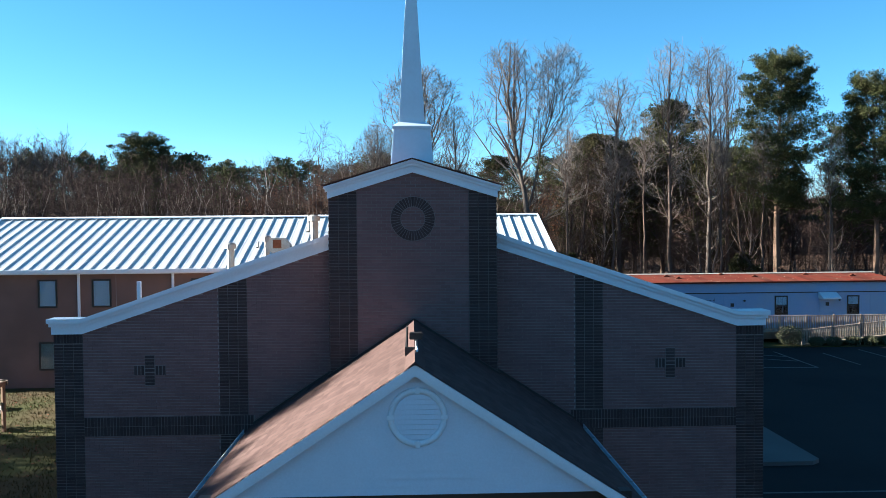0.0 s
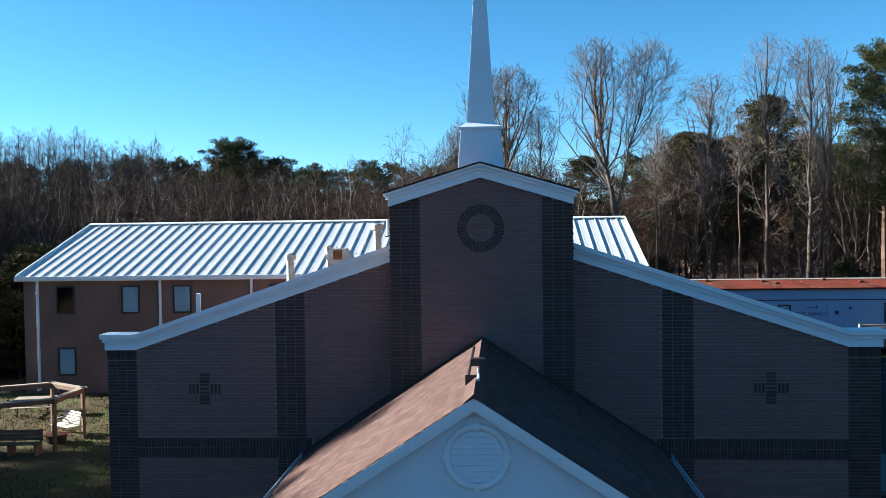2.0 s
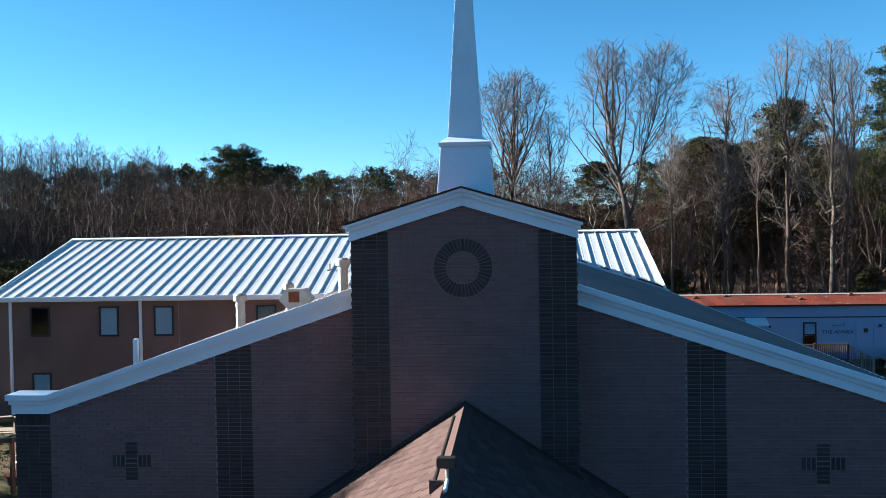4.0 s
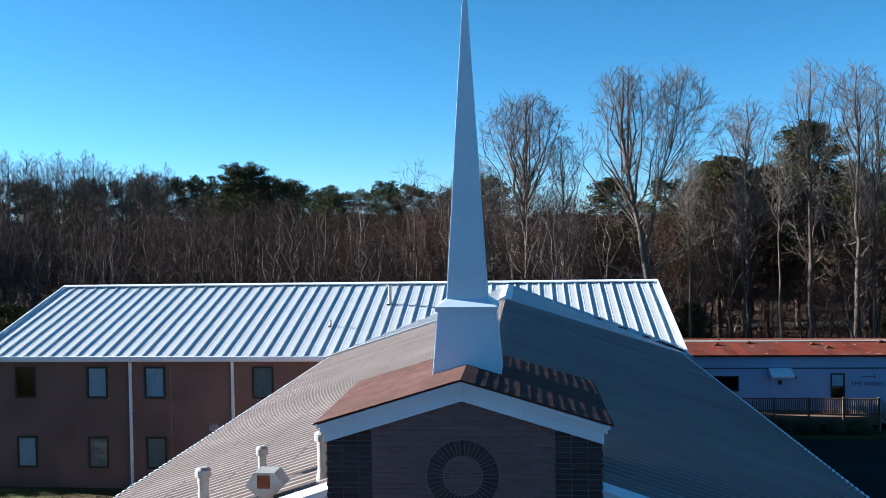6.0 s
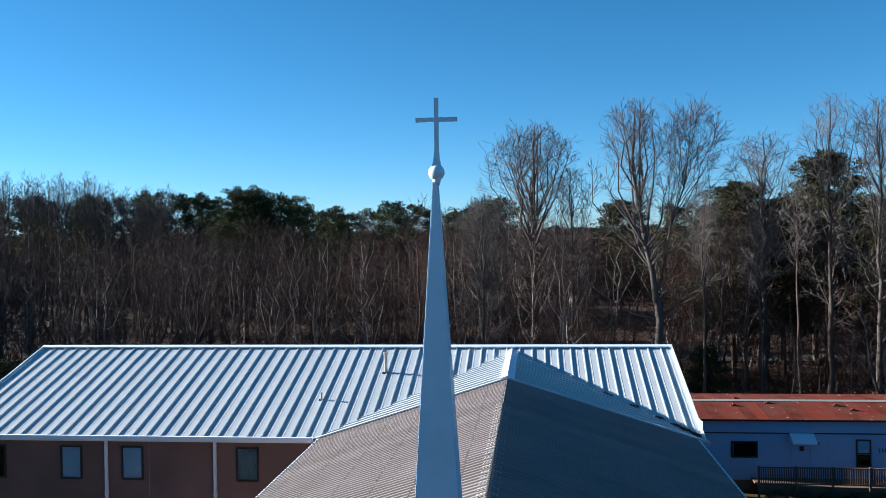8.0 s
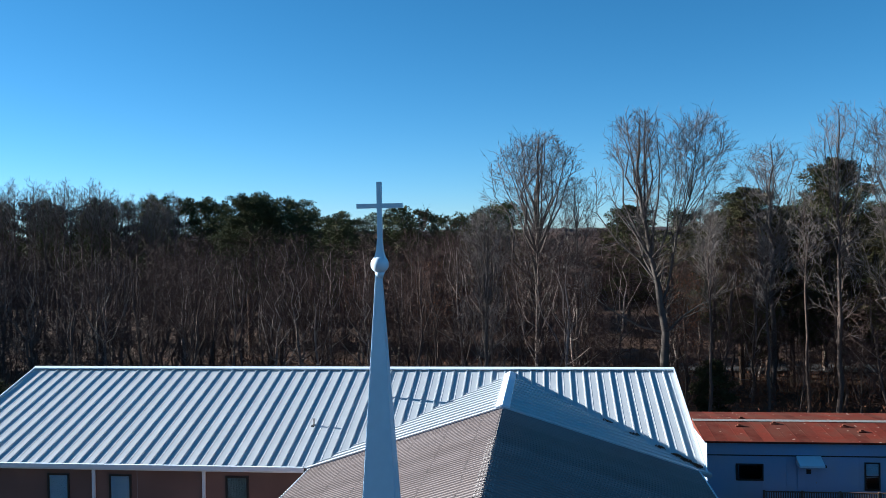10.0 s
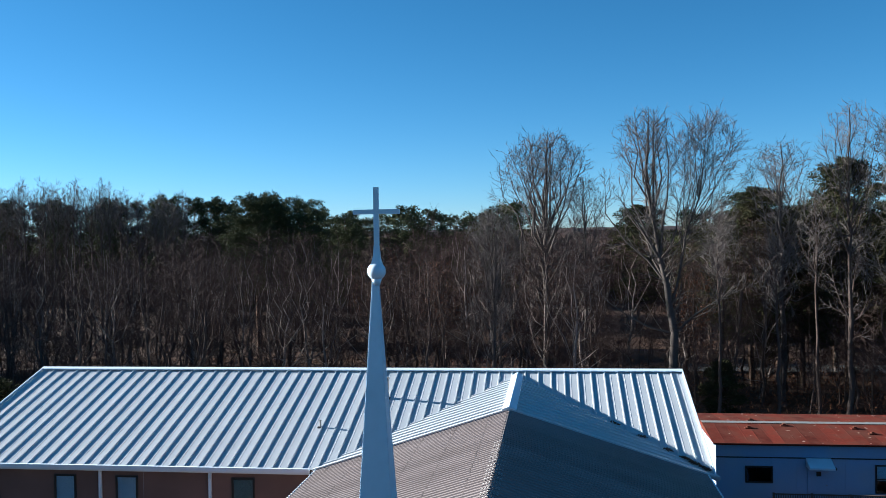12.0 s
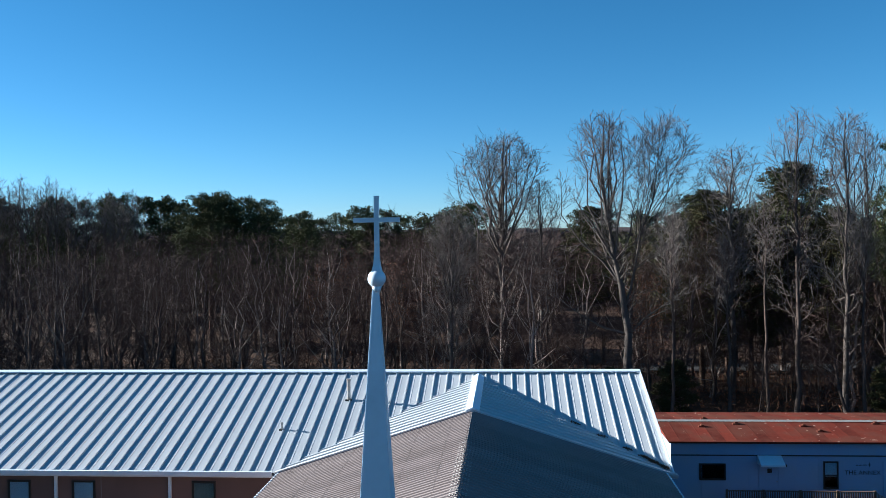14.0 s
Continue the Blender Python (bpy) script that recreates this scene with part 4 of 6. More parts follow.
def build_annex():
    an = thing("annex", "long white single-storey annex with a rusty metal roof", "building", far=True)
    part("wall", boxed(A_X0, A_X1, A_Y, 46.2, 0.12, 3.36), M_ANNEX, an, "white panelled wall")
    part("skirting", boxed(A_X0 + 0.02, A_X1 - 0.02, A_Y + 0.03, 46.1, GROUND - 0.1, 0.13), M_WOOD_DARK, an, "dark skirting below the floor")
    part("trim_band", boxed(A_X0 - 0.01, A_X1 + 0.01, A_Y - 0.03, A_Y, 2.62, 2.68), M_FRAME, an, "dark seam along the wall")
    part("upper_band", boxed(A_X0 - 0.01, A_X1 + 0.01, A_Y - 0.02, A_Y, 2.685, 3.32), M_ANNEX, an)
    x = A_X0 + 0.4
    while x < A_X1:
        part("batten", boxed(x - 0.012, x + 0.012, A_Y - 0.012, A_Y, 0.15, 2.6), M_ANNEX, an)
        x += 1.22
    pitch = 0.61
    n = int((A_X1 - A_X0 + 0.3) / pitch)
    for d, y0, ye in ((1, A_Y - 0.22, 42.5), (-1, 46.5, 42.5)):
        b = bmesh.new()
        prof = [(0, 0.005), (0.03, 0.005), (0.06, 0), (pitch - 0.02, 0), (pitch, 0.005)]
        lo = [b.verts.new((px, y0, 3.40 + h)) for px, h in prof]
        hi = [b.verts.new((px, ye, 3.74 + h)) for px, h in prof]
        for i in range(4):
            b.faces.new((lo[i], lo[i + 1], hi[i + 1], hi[i]))
        first = part("roof_sheet", b, M_RUSTROOF, an, "rusty red metal roof sheet")
        first.location = (A_X0 - 0.15, 0, 0)
        for i in range(1, n):
            o = new("roof_sheet", first.data)
            o.parent, o.location = an, (A_X0 - 0.15 + i * pitch, 0, 0)
    part("roof_deck", prismed([(A_Y - 0.2, 3.36), (46.48, 3.36), (42.5, 3.71)], "x", A_X0 - 0.14, A_X0 - 0.15 + n * pitch), M_RUSTROOF, an)
    part("ridge_flashing", prismed([(42.25, 3.75), (42.5, 3.81), (42.75, 3.75), (42.5, 3.77)], "x", A_X0 - 0.15, A_X1 + 0.1), M_GALV, an, "pale ridge flashing")
    part("drip_edge", boxed(A_X0 - 0.16, A_X1 + 0.15, A_Y - 0.24, A_Y - 0.2, 3.33, 3.43), M_RUSTROOF, an)
    for x, y in ((12.3, 41.4), (12.8, 43.2), (14.3, 41.9), (17.9, 41.5), (18.5, 40.6), (22.0, 42.0), (24.0, 41.0), (28.0, 41.8), (31.0, 41.0)):
        z = 3.40 + 0.34 * (y - 38.8) / 3.7 if y < 42.5 else 3.68
        t = thing("roof_vent", "small rusted vent on the annex roof", "vent", group="annex roof vents", at=(x, y, z), far=True)
        part("base", boxed(-0.2, 0.2, -0.12, 0.12, -0.02, 0.05), M_RUSTROOF, t)
        part("cap", boxed(-0.09, 0.09, -0.08, 0.08, 0.055, 0.13, 0.01), M_RUST, t)
    for x0, x1, z0, z1 in ((11.62, 12.93, 1.37, 2.16), (18.1, 18.78, 0.94, 2.31), (24.65, 25.45, 1.20, 2.39), (29.65, 30.4, 1.20, 2.36)):
        window(an, x0, x1, z0, z1, A_Y - 0.02, "", None, "dark window in the white annex wall")
        if z1 - z0 > 1:
            part("roller_blind", boxed(x0 + 0.03, x1 - 0.03, A_Y - 0.012, A_Y - 0.006, z0 + 0.45 * (z1 - z0), z1 - 0.04), M_BLIND, an, "pale blind half lowered")
        if z1 - z0 > 1:
            part("meeting_rail", boxed(x0, x1, A_Y - 0.045, A_Y - 0.02, (z0 + z1) / 2 - 0.03, (z0 + z1) / 2 + 0.03), M_FRAME, an)
    for x, aw in ((14.78, True), (21.19, False), (27.75, True)):
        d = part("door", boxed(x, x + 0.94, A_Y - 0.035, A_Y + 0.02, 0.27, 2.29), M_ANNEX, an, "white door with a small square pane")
        part("door_pane", boxed(x + 0.36, x + 0.60, A_Y - 0.042, A_Y - 0.03, 1.72, 1.96), M_FRAME, d)
        part("door_knob", cyled((x + 0.86, A_Y - 0.035, 1.27), (x + 0.86, A_Y - 0.10, 1.27), 0.03), M_GALV, d)
        for a, b_ in ((x - 0.07, x), (x + 0.94, x + 1.01)):
            part("door_jamb", boxed(a, b_, A_Y - 0.05, A_Y, 0.27, 2.36), M_ANNEX, d)
        if aw:
            b = bmesh.new()
            prism(b, [(A_Y - 0.02, 2.66), (A_Y - 0.75, 2.32), (A_Y - 0.75, 2.22), (A_Y - 0.72, 2.22), (A_Y - 0.72, 2.29), (A_Y - 0.02, 2.61)], "x", x - 0.15, x + 1.1)
            a = part("awning", b, M_WHITE, an, "white metal door awning")
            for ex in (x - 0.15, x + 1.07):
                part("awning_side", prismed([(A_Y - 0.02, 2.62), (A_Y - 0.74, 2.30), (A_Y - 0.74, 2.22), (A_Y - 0.02, 2.22)], "x", ex, ex + 0.03), M_WHITE, a)
        part("wall_lamp", boxed(x + 1.25, x + 1.37, A_Y - 0.14, A_Y, 2.06, 2.2, 0.02), M_FRAME, an, "small dark wall lamp")
    letters("THE", 19.16, 1.66, 0.32, A_Y - 0.008, an)
    letters("ANNEX", 19.87, 1.66, 0.32, A_Y - 0.008, an)
    for i, (a, b_, z, h) in enumerate(((19.75, 19.86, 2.14, 0.04), (19.90, 20.02, 2.14, 0.04), (20.1, 20.3, 2.15, 0.04), (20.36, 20.50, 2.16, 0.035), (20.42, 20.45, 2.08, 0.22))):
        part("sign_bar", boxed(a, b_, A_Y - 0.012, A_Y, z, z + h), M_FRAME, an)


build_annex()


def railing(parent, x0, x1, y, z0, z1=None, step=0.115, mat_=None):
    """Posts, two rails and balusters along x; z1 lets it climb."""
    z1 = z0 if z1 is None else z1
    m = mat_ or M_WOOD

    def zz(x):
        return z0 + (z1 - z0) * (x - x0) / (x1 - x0)
    for h, t in ((0.98, 0.04), (0.12, 0.05)):
        part("rail", prismed([(x0, zz(x0) + h), (x1, zz(x1) + h), (x1, zz(x1) + h + t), (x0, zz(x0) + h + t)], "y", y - 0.05, y + 0.05), m, parent)
    k = max(2, int(round((x1 - x0) / 1.8)))
    for i in range(k + 1):
        x = x0 + (x1 - x0) * i / k
        part("post", boxed(x - 0.05, x + 0.05, y - 0.052, y + 0.048, GROUND, zz(x) + 1.06), m, parent)
    first = None
    x = x0 + step
    while x < x1 - 0.03:
        if first is None:
            first = part("baluster", boxed(-0.02, 0.02, -0.045, 0.045, 0, 0.84), m, parent)
            first.location = (x, y - 0.03, zz(x) + 0.14)
        else:
            o = new("baluster", first.data)
            o.parent, o.location = parent, (x, y - 0.03, zz(x) + 0.14)
        x += step


def build_decks():
    d = thing("wooden_deck", "weathered wooden deck along the annex, railing darkened for shade", "deck", far=True)
    part("floor", boxed(12.6, 20.0, 37.35, A_Y - 0.05, 0.17, 0.25), M_WOOD_DARK, d)
    part("skirt", boxed(12.6, 20.0, 37.36, 37.40, -0.2, 0.165), M_WOOD_DARK, d)
    # railing in the wing's shade is given the darker wood colour
    railing(d, 12.6, 20.0, 37.3, 0.25, mat_=M_WOOD_DARK)
    for i in range(5):
        part("step", boxed(20.02 + i * 0.28, 20.30 + i * 0.28, 37.4, 38.9, 0.06 - i * 0.17, 0.10 - i * 0.17), M_WOOD, d)
    railing(d, 20.05, 21.45, 37.3, 0.2, -0.6, 0.13)
    e = thing("wooden_deck", "weathered wooden deck with railing and a long ramp", "deck", far=True)
    part("floor", boxed(22.4, 31.5, 37.35, A_Y - 0.05, 0.17, 0.25), M_WOOD, e)
    part("skirt", boxed(22.4, 31.5, 37.36, 37.40, -0.25, 0.165), M_WOOD_DARK, e)
    railing(e, 22.4, 31.5, 37.3, 0.25)
    part("brace", prismed([(22.0, -0.1), (22.12, -0.1), (22.5, 1.25), (22.38, 1.25)], "y", 37.2, 37.26), M_WOOD_PALE, e, "pale leaning stair rail")
    b = prismed([(25.0, -0.58), (33.0, 0.20), (33.0, 0.28), (25.0, -0.5)], "y", 36.2, 37.25)
    part("ramp", b, M_WOOD, e, "long wooden ramp")
    railing(e, 25.2, 32.8, 36.15, -0.55, 0.2)


build_decks()


# ---- leaf and twig builders ----
def leaf_cloud(name, n, spread, size, material, parent, seed, flat=1.0, shell=0.55, label=""):
    """Many small leaf blades filling an uneven rounded body of the given half sizes."""
    rng = np.random.default_rng(seed)
    d = rng.normal(size=(n, 3))
    d /= np.linalg.norm(d, axis=1)[:, None]
    rad = shell + (1 - shell) * rng.random(n) ** 0.6
    lump = 1 + 0.10 * np.sin(d[:, 0] * 7 + seed) * np.sin(d[:, 1] * 6) + 0.08 * np.sin(d[:, 2] * 9 + 2)
    c = d * (rad * lump)[:, None] * np.array(spread)
    a = rng.normal(size=(n, 3))
    a /= np.linalg.norm(a, axis=1)[:, None]
    b = np.cross(a, rng.normal(size=(n, 3)))
    b /= np.linalg.norm(b, axis=1)[:, None]
    s = size * (0.6 + 0.8 * rng.random(n))[:, None]
    v = np.stack([c - a * s, c + b * s * 0.5, c + a * s, c - b * s * 0.5], 1).reshape(-1, 3)
    f = np.arange(4 * n).reshape(-1, 4)
    return raw(name, v.tolist(), f.tolist(), material, parent, label)


def shrub(x, y, rx, rz, seed, label, group):
    t = thing("shrub", label, "shrub", group=group, at=(x, y, GROUND), far=True)
    stem = bmesh.new()
    for i in range(5):
        a = i * 1.3
        cyl(stem, (0.05 * math.cos(a), 0.05 * math.sin(a), -0.02), (0.5 * rx * math.cos(a), 0.5 * rx * math.sin(a), rz), 0.025, 0.008, 6)
    part("stems", stem, M_BARK, t)
    o = leaf_cloud("foliage", 4200, (rx, rx * 0.95, rz), 0.034, M_SHRUB, t, seed)
    o.location = (0, 0, rz * 1.02)


shrub(24.5, 36.3, 0.85, 0.68, 1, "large clipped round evergreen shrub beside the ramp", "")
for i, (x, y, r) in enumerate(((26.0, 35.9, 0.5), (27.15, 35.9, 0.52), (28.4, 35.9, 0.5), (29.6, 35.9, 0.5), (30.8, 35.9, 0.5))):
    shrub(x, y, r, 0.33, 10 + i, "low clipped evergreen shrub in a row before the ramp", "ramp shrubs")
for i, x in enumerate((13.4, 14.8, 16.1, 17.5, 18.8)):
    shrub(x, 36.7, 0.62, 0.42, 20 + i, "dark clipped shrub in the shade of the deck", "deck shrubs")


for x, y, n in ((7.42, 26.42, 260), (7.1, 26.75, 200), (6.8, 27.05, 160), (6.2, 27.65, 70), (5.3, 28.6, 60), (4.3, 29.6, 50)):
    pile = leaf_cloud("leaf_drift", n, (0.26, 0.2, 0.05), 0.045, M_OAKLEAF, None, int(x * 10), 1.0, 0.1)
    pile.matrix_world = pose(x, y, nave_z(x) + 0.12, 0, math.degrees(math.atan(NAVE_SLOPE)), 0)
    tagged(pile, "dead brown leaves caught in the roof valley", "leaves", group="leaf drifts", kind="stuff")


# ---- yard: swing frame, picnic table, bench ----
def build_yard():
    cx, cy, R, H = -18.55, 15.8, 2.2, 2.05
    fr = thing("swing_frame", "brown six-sided timber frame with a hanging bench swing", "swing frame", at=(cx, cy, GROUND), turn=-31)
    c = [(R * math.cos(i * math.pi / 3), R * math.sin(i * math.pi / 3)) for i in range(6)]
    for x, y in c:
        part("post", boxed(x - 0.065, x + 0.065, y - 0.065, y + 0.065, -0.02, H, 0.008), M_WOOD_DARK, fr)
    for i in range(6):
        a, b_ = Vector((*c[i], 0)), Vector((*c[(i + 1) % 6], 0))
        m = Matrix.Translation((a + b_) / 2) @ Matrix.Rotation(math.atan2(b_.y - a.y, b_.x - a.x), 4, "Z")
        L = (b_ - a).length / 2 + 0.15
        for off, z in ((-0.09, H - 0.16), (0.09, H - 0.16), (0.0, H + 0.005)):
            bm = bmesh.new()
            box(bm, -L, L, off - 0.022 if z < H else -0.12, off + 0.022 if z < H else 0.12, z, z + (0.16 if z < H else 0.035), m)
            part("beam", bm, M_WOOD_DARK if z < H else M_WOOD, fr)
    m = Matrix.Rotation(radians(90), 4, "Z") @ Matrix.Translation((R * 0.8, 0, 0))
    sw = thing("bench_swing", "pale wooden bench swing hanging on chains", "swing")
    sw.matrix_world = pose(cx, cy, GROUND, 0, 0, -31) @ m
    for j in range(5):
        part("seat_slat", boxed(-0.25 + j * 0.1, -0.16 + j * 0.1, -0.62, 0.62, 0.42, 0.445), M_WOOD_PALE, sw)
    for j in range(5):
        bm = boxed(-0.012, 0.012, -0.62, 0.62, 0, 0.085)
        bmesh.ops.transform(bm, matrix=Matrix.Translation((0.27 + j * 0.035, 0, 0.47 + j * 0.1)), verts=bm.verts)
        part("back_slat", bm, M_WOOD_PALE, sw)
    for y in (-0.6, 0.6):
        part("arm", boxed(-0.25, 0.3, y - 0.03, y + 0.03, 0.64, 0.67), M_WOOD_PALE, sw)
        bm = bmesh.new()
        cyl(bm, (-0.22, y, 0.65), (0.1, y, H - 0.1), 0.008, n=5)
        cyl(bm, (0.34, y, 0.65), (0.1, y, H - 0.1), 0.008, n=5)
        part("chain", bm, M_GALV, sw)
    # picnic table
    pt = thing("picnic_table", "grey-brown wooden picnic table on the lawn", "table", at=(-21.1, 21.4, GROUND), turn=12)
    for j in range(5):
        part("top_board", boxed(-0.9, 0.9, -0.36 + j * 0.145, -0.23 + j * 0.145, 0.72, 0.755), M_WOOD, pt)
    for y in (-0.75, 0.75):
        for j in range(2):
            part("seat_board", boxed(-0.9, 0.9, y - 0.13 + j * 0.135, y - 0.005 + j * 0.135, 0.42, 0.455), M_WOOD, pt)
    for x in (-0.65, 0.65):
        part("cross_rail", boxed(x - 0.02, x + 0.02, -0.85, 0.85, 0.36, 0.42), M_WOOD_DARK, pt)
        part("top_rail", boxed(x - 0.02, x + 0.02, -0.36, 0.36, 0.66, 0.72), M_WOOD_DARK, pt)
        for s in (-1, 1):
            bm = bmesh.new()
            prism(bm, [(s * 0.62, 0.0), (s * 0.72, 0.0), (s * 0.32, 0.7), (s * 0.22, 0.7)], "x", x - 0.04, x)
            part("leg", bm, M_WOOD_DARK, pt)
    # shaded low timber bench
    be = thing("garden_bench", "dark timber garden bench with a solid back", "bench", at=(-18.15, 14.2, GROUND), turn=4)
    for j in range(3):
        part("seat_board", boxed(-1.1, 1.1, -0.22 + j * 0.15, -0.08 + j * 0.15, 0.42, 0.455), M_WOOD_DARK, be)
    for j in range(3):
        part("back_board", boxed(-1.1, 1.1, 0.26, 0.29, 0.50 + j * 0.14, 0.63 + j * 0.14), M_WOOD_DARK, be)
    for x in (-1.0, 0, 1.0):
        part("leg", boxed(x - 0.04, x + 0.04, -0.2, 0.3, 0, 0.42), M_WOOD_DARK, be)
        part("back_post", boxed(x - 0.04, x + 0.04, 0.291, 0.35, 0, 0.92), M_WOOD_DARK, be)
    fp = thing("fire_pit", "round dark metal fire pit under the timber frame", "fire pit", at=(-17.4, 16.15, GROUND))
    part("bowl", cyled((0, 0, 0.0), (0, 0, 0.32), 0.36, 0.42, 20), M_FRAME, fp)
    part("rim", cyled((0, 0, 0.32), (0, 0, 0.35), 0.46, 0.46, 20), M_RUST, fp)


build_yard()


# ---- trees ----
def frames_for(d):
    ref = np.where(np.abs(d[:, 2:3]) < 0.9, np.array([[0, 0, 1.0]]), np.array([[1.0, 0, 0]]))
    u = np.cross(d, ref)
    u /= np.linalg.norm(u, axis=1)[:, None] + 1e-9
    return u, np.cross(d, u)


def tubes(segs, sides):
    """Vertices and quads of open tapered tubes; segs rows are x0 y0 z0 x1 y1 z1 r0 r1."""
    s = np.array(segs, dtype=float)
    if not len(s):
        return np.zeros((0, 3)), np.zeros((0, 4), int)
    d = s[:, 3:6] - s[:, 0:3]
    d /= np.linalg.norm(d, axis=1)[:, None] + 1e-9
    u, w = frames_for(d)
    ang = np.arange(sides) * 2 * math.pi / sides
    ring = u[:, None, :] * np.cos(ang)[None, :, None] + w[:, None, :] * np.sin(ang)[None, :, None]
    a = s[:, None, 0:3] + ring * s[:, None, 6:7]
    b = s[:, None, 3:6] + ring * s[:, None, 7:8]
    v = np.concatenate([a, b], 1).reshape(-1, 3)
    base = (np.arange(len(s)) * 2 * sides)[:, None]
    i = np.arange(sides)[None, :]
    j = (np.arange(sides) + 1)[None, :] % sides
    f = np.stack([base + i, base + j, base + sides + j, base + sides + i], 2).reshape(-1, 4)
    return v, f


def chains_mesh(chains, sides, joined):
    """Vertices and quads of tapered tubes along chains of (point, radius); joined ties each chain to the ones before it."""
    pts = np.array([tuple(q[0]) for c in chains for q in c])
    rad = np.array([q[1] for c in chains for q in c])
    size = np.array([len(c) for c in chains])
    first = np.concatenate([[0], np.cumsum(size)[:-1]])
    last = first + size - 1
    nxt, prv = np.arange(len(pts)) + 1, np.arange(len(pts)) - 1
    nxt[last], prv[first] = last, first
    d = pts[nxt] - pts[prv]
    d /= np.linalg.norm(d, axis=1)[:, None] + 1e-9
    u, w = frames_for(d)
    ang = np.arange(sides) * 2 * math.pi / sides
    v = (pts[:, None, :] + (u[:, None, :] * np.cos(ang)[None, :, None] + w[:, None, :] * np.sin(ang)[None, :, None]) * rad[:, None, None]).reshape(-1, 3)
    seg = np.setdiff1d(np.arange(len(pts)), last)
    a = (seg * sides)[:, None]
    i, j = np.arange(sides)[None, :], (np.arange(sides) + 1)[None, :] % sides
    f = np.stack([a + i, a + j, a + sides + j, a + sides + i], 2).reshape(-1, 4).tolist()
    if joined:
        for k in range(1, len(chains)):
            q = int(np.argmin(np.linalg.norm(pts[:first[k]] - pts[first[k]], axis=1)))
            f.append([int(first[k]) * sides, int(first[k]) * sides + 1, q * sides])
    return v, f


def in_lobes(p, lobes):
    """True inside one of the egg-shaped lobes of a crown; a lobe is cx cy cz rx rz."""
    for cx, cy, cz, rx, rz in lobes:
        up = (p.z - cz) / rz
        w = rx * (1.0 - 0.38 * min(1.0, max(0.0, -up)))
        if ((p.x - cx) ** 2 + (p.y - cy) ** 2) / (w * w) + up * up < 1.0:
            return True
    return False


def off_axis(rnd, d, angle):
    """A direction that leaves d by the given angle, on a random side."""
    side = d.cross(Vector((rnd.gauss(0, 1), rnd.gauss(0, 1), rnd.gauss(0, 1))))
    if side.length < 1e-4:
        side = d.orthogonal()
    return d * math.cos(angle) + side.normalized() * math.sin(angle)


def shoots(rnd, out, p, d, length, r, level, lobes, spec):
    """One shoot with its side shoots, kept inside the lobes; out holds thick, thin and twig pieces."""
    last = len(spec["space"]) - 1
    step = spec["step"][level]
    n = max(1, int(round(length / step)))
    been = in_lobes(p, lobes)
    until = rnd.uniform(0.3, 1.0) * spec["space"][level]
    line = [(p.copy(), max(spec["least"], r))]
    out[0 if r > 0.035 else 1].append(line)
    for i in range(n):
        d = (d + Vector((rnd.gauss(0, 1), rnd.gauss(0, 1), rnd.gauss(0, 1))) * spec["bend"] + Vector((0, 0, spec["rise"]))).normalized()
        q = p + d * step
        now = in_lobes(q, lobes)
        if been and not now:
            q = p + d * step * rnd.uniform(0.2, 0.9)
        r1 = max(spec["least"], r * (1 - 0.8 * (i + 1) / n))
        r0 = max(spec["least"], r * (1 - 0.8 * i / n))
        line.append((q.copy(), r1))
        until -= step
        while until < 0:
            until += spec["space"][level] * rnd.uniform(0.6, 1.4)
            at = p.lerp(q, rnd.random())
            way = off_axis(rnd, d, radians(rnd.uniform(*spec["angle"])))
            if level == last:
                out[2].append((*at, *(at + (way + Vector((0, 0, 0.25))).normalized() * spec["twig"] * rnd.uniform(0.5, 1.3)), spec["least"], 0.0))
            else:
                more = length * (1 - 0.75 * i / n) * spec["ratio"] * rnd.uniform(0.6, 1.15)
                shoots(rnd, out, at, way, max(more, spec["step"][level + 1]), r0 * 0.55, level + 1, lobes, spec)
        if been and not now:
            break
        been = been or now
        p = q
    out[2].append((*p, *(p + d * spec["twig"]), spec["least"], 0.0))


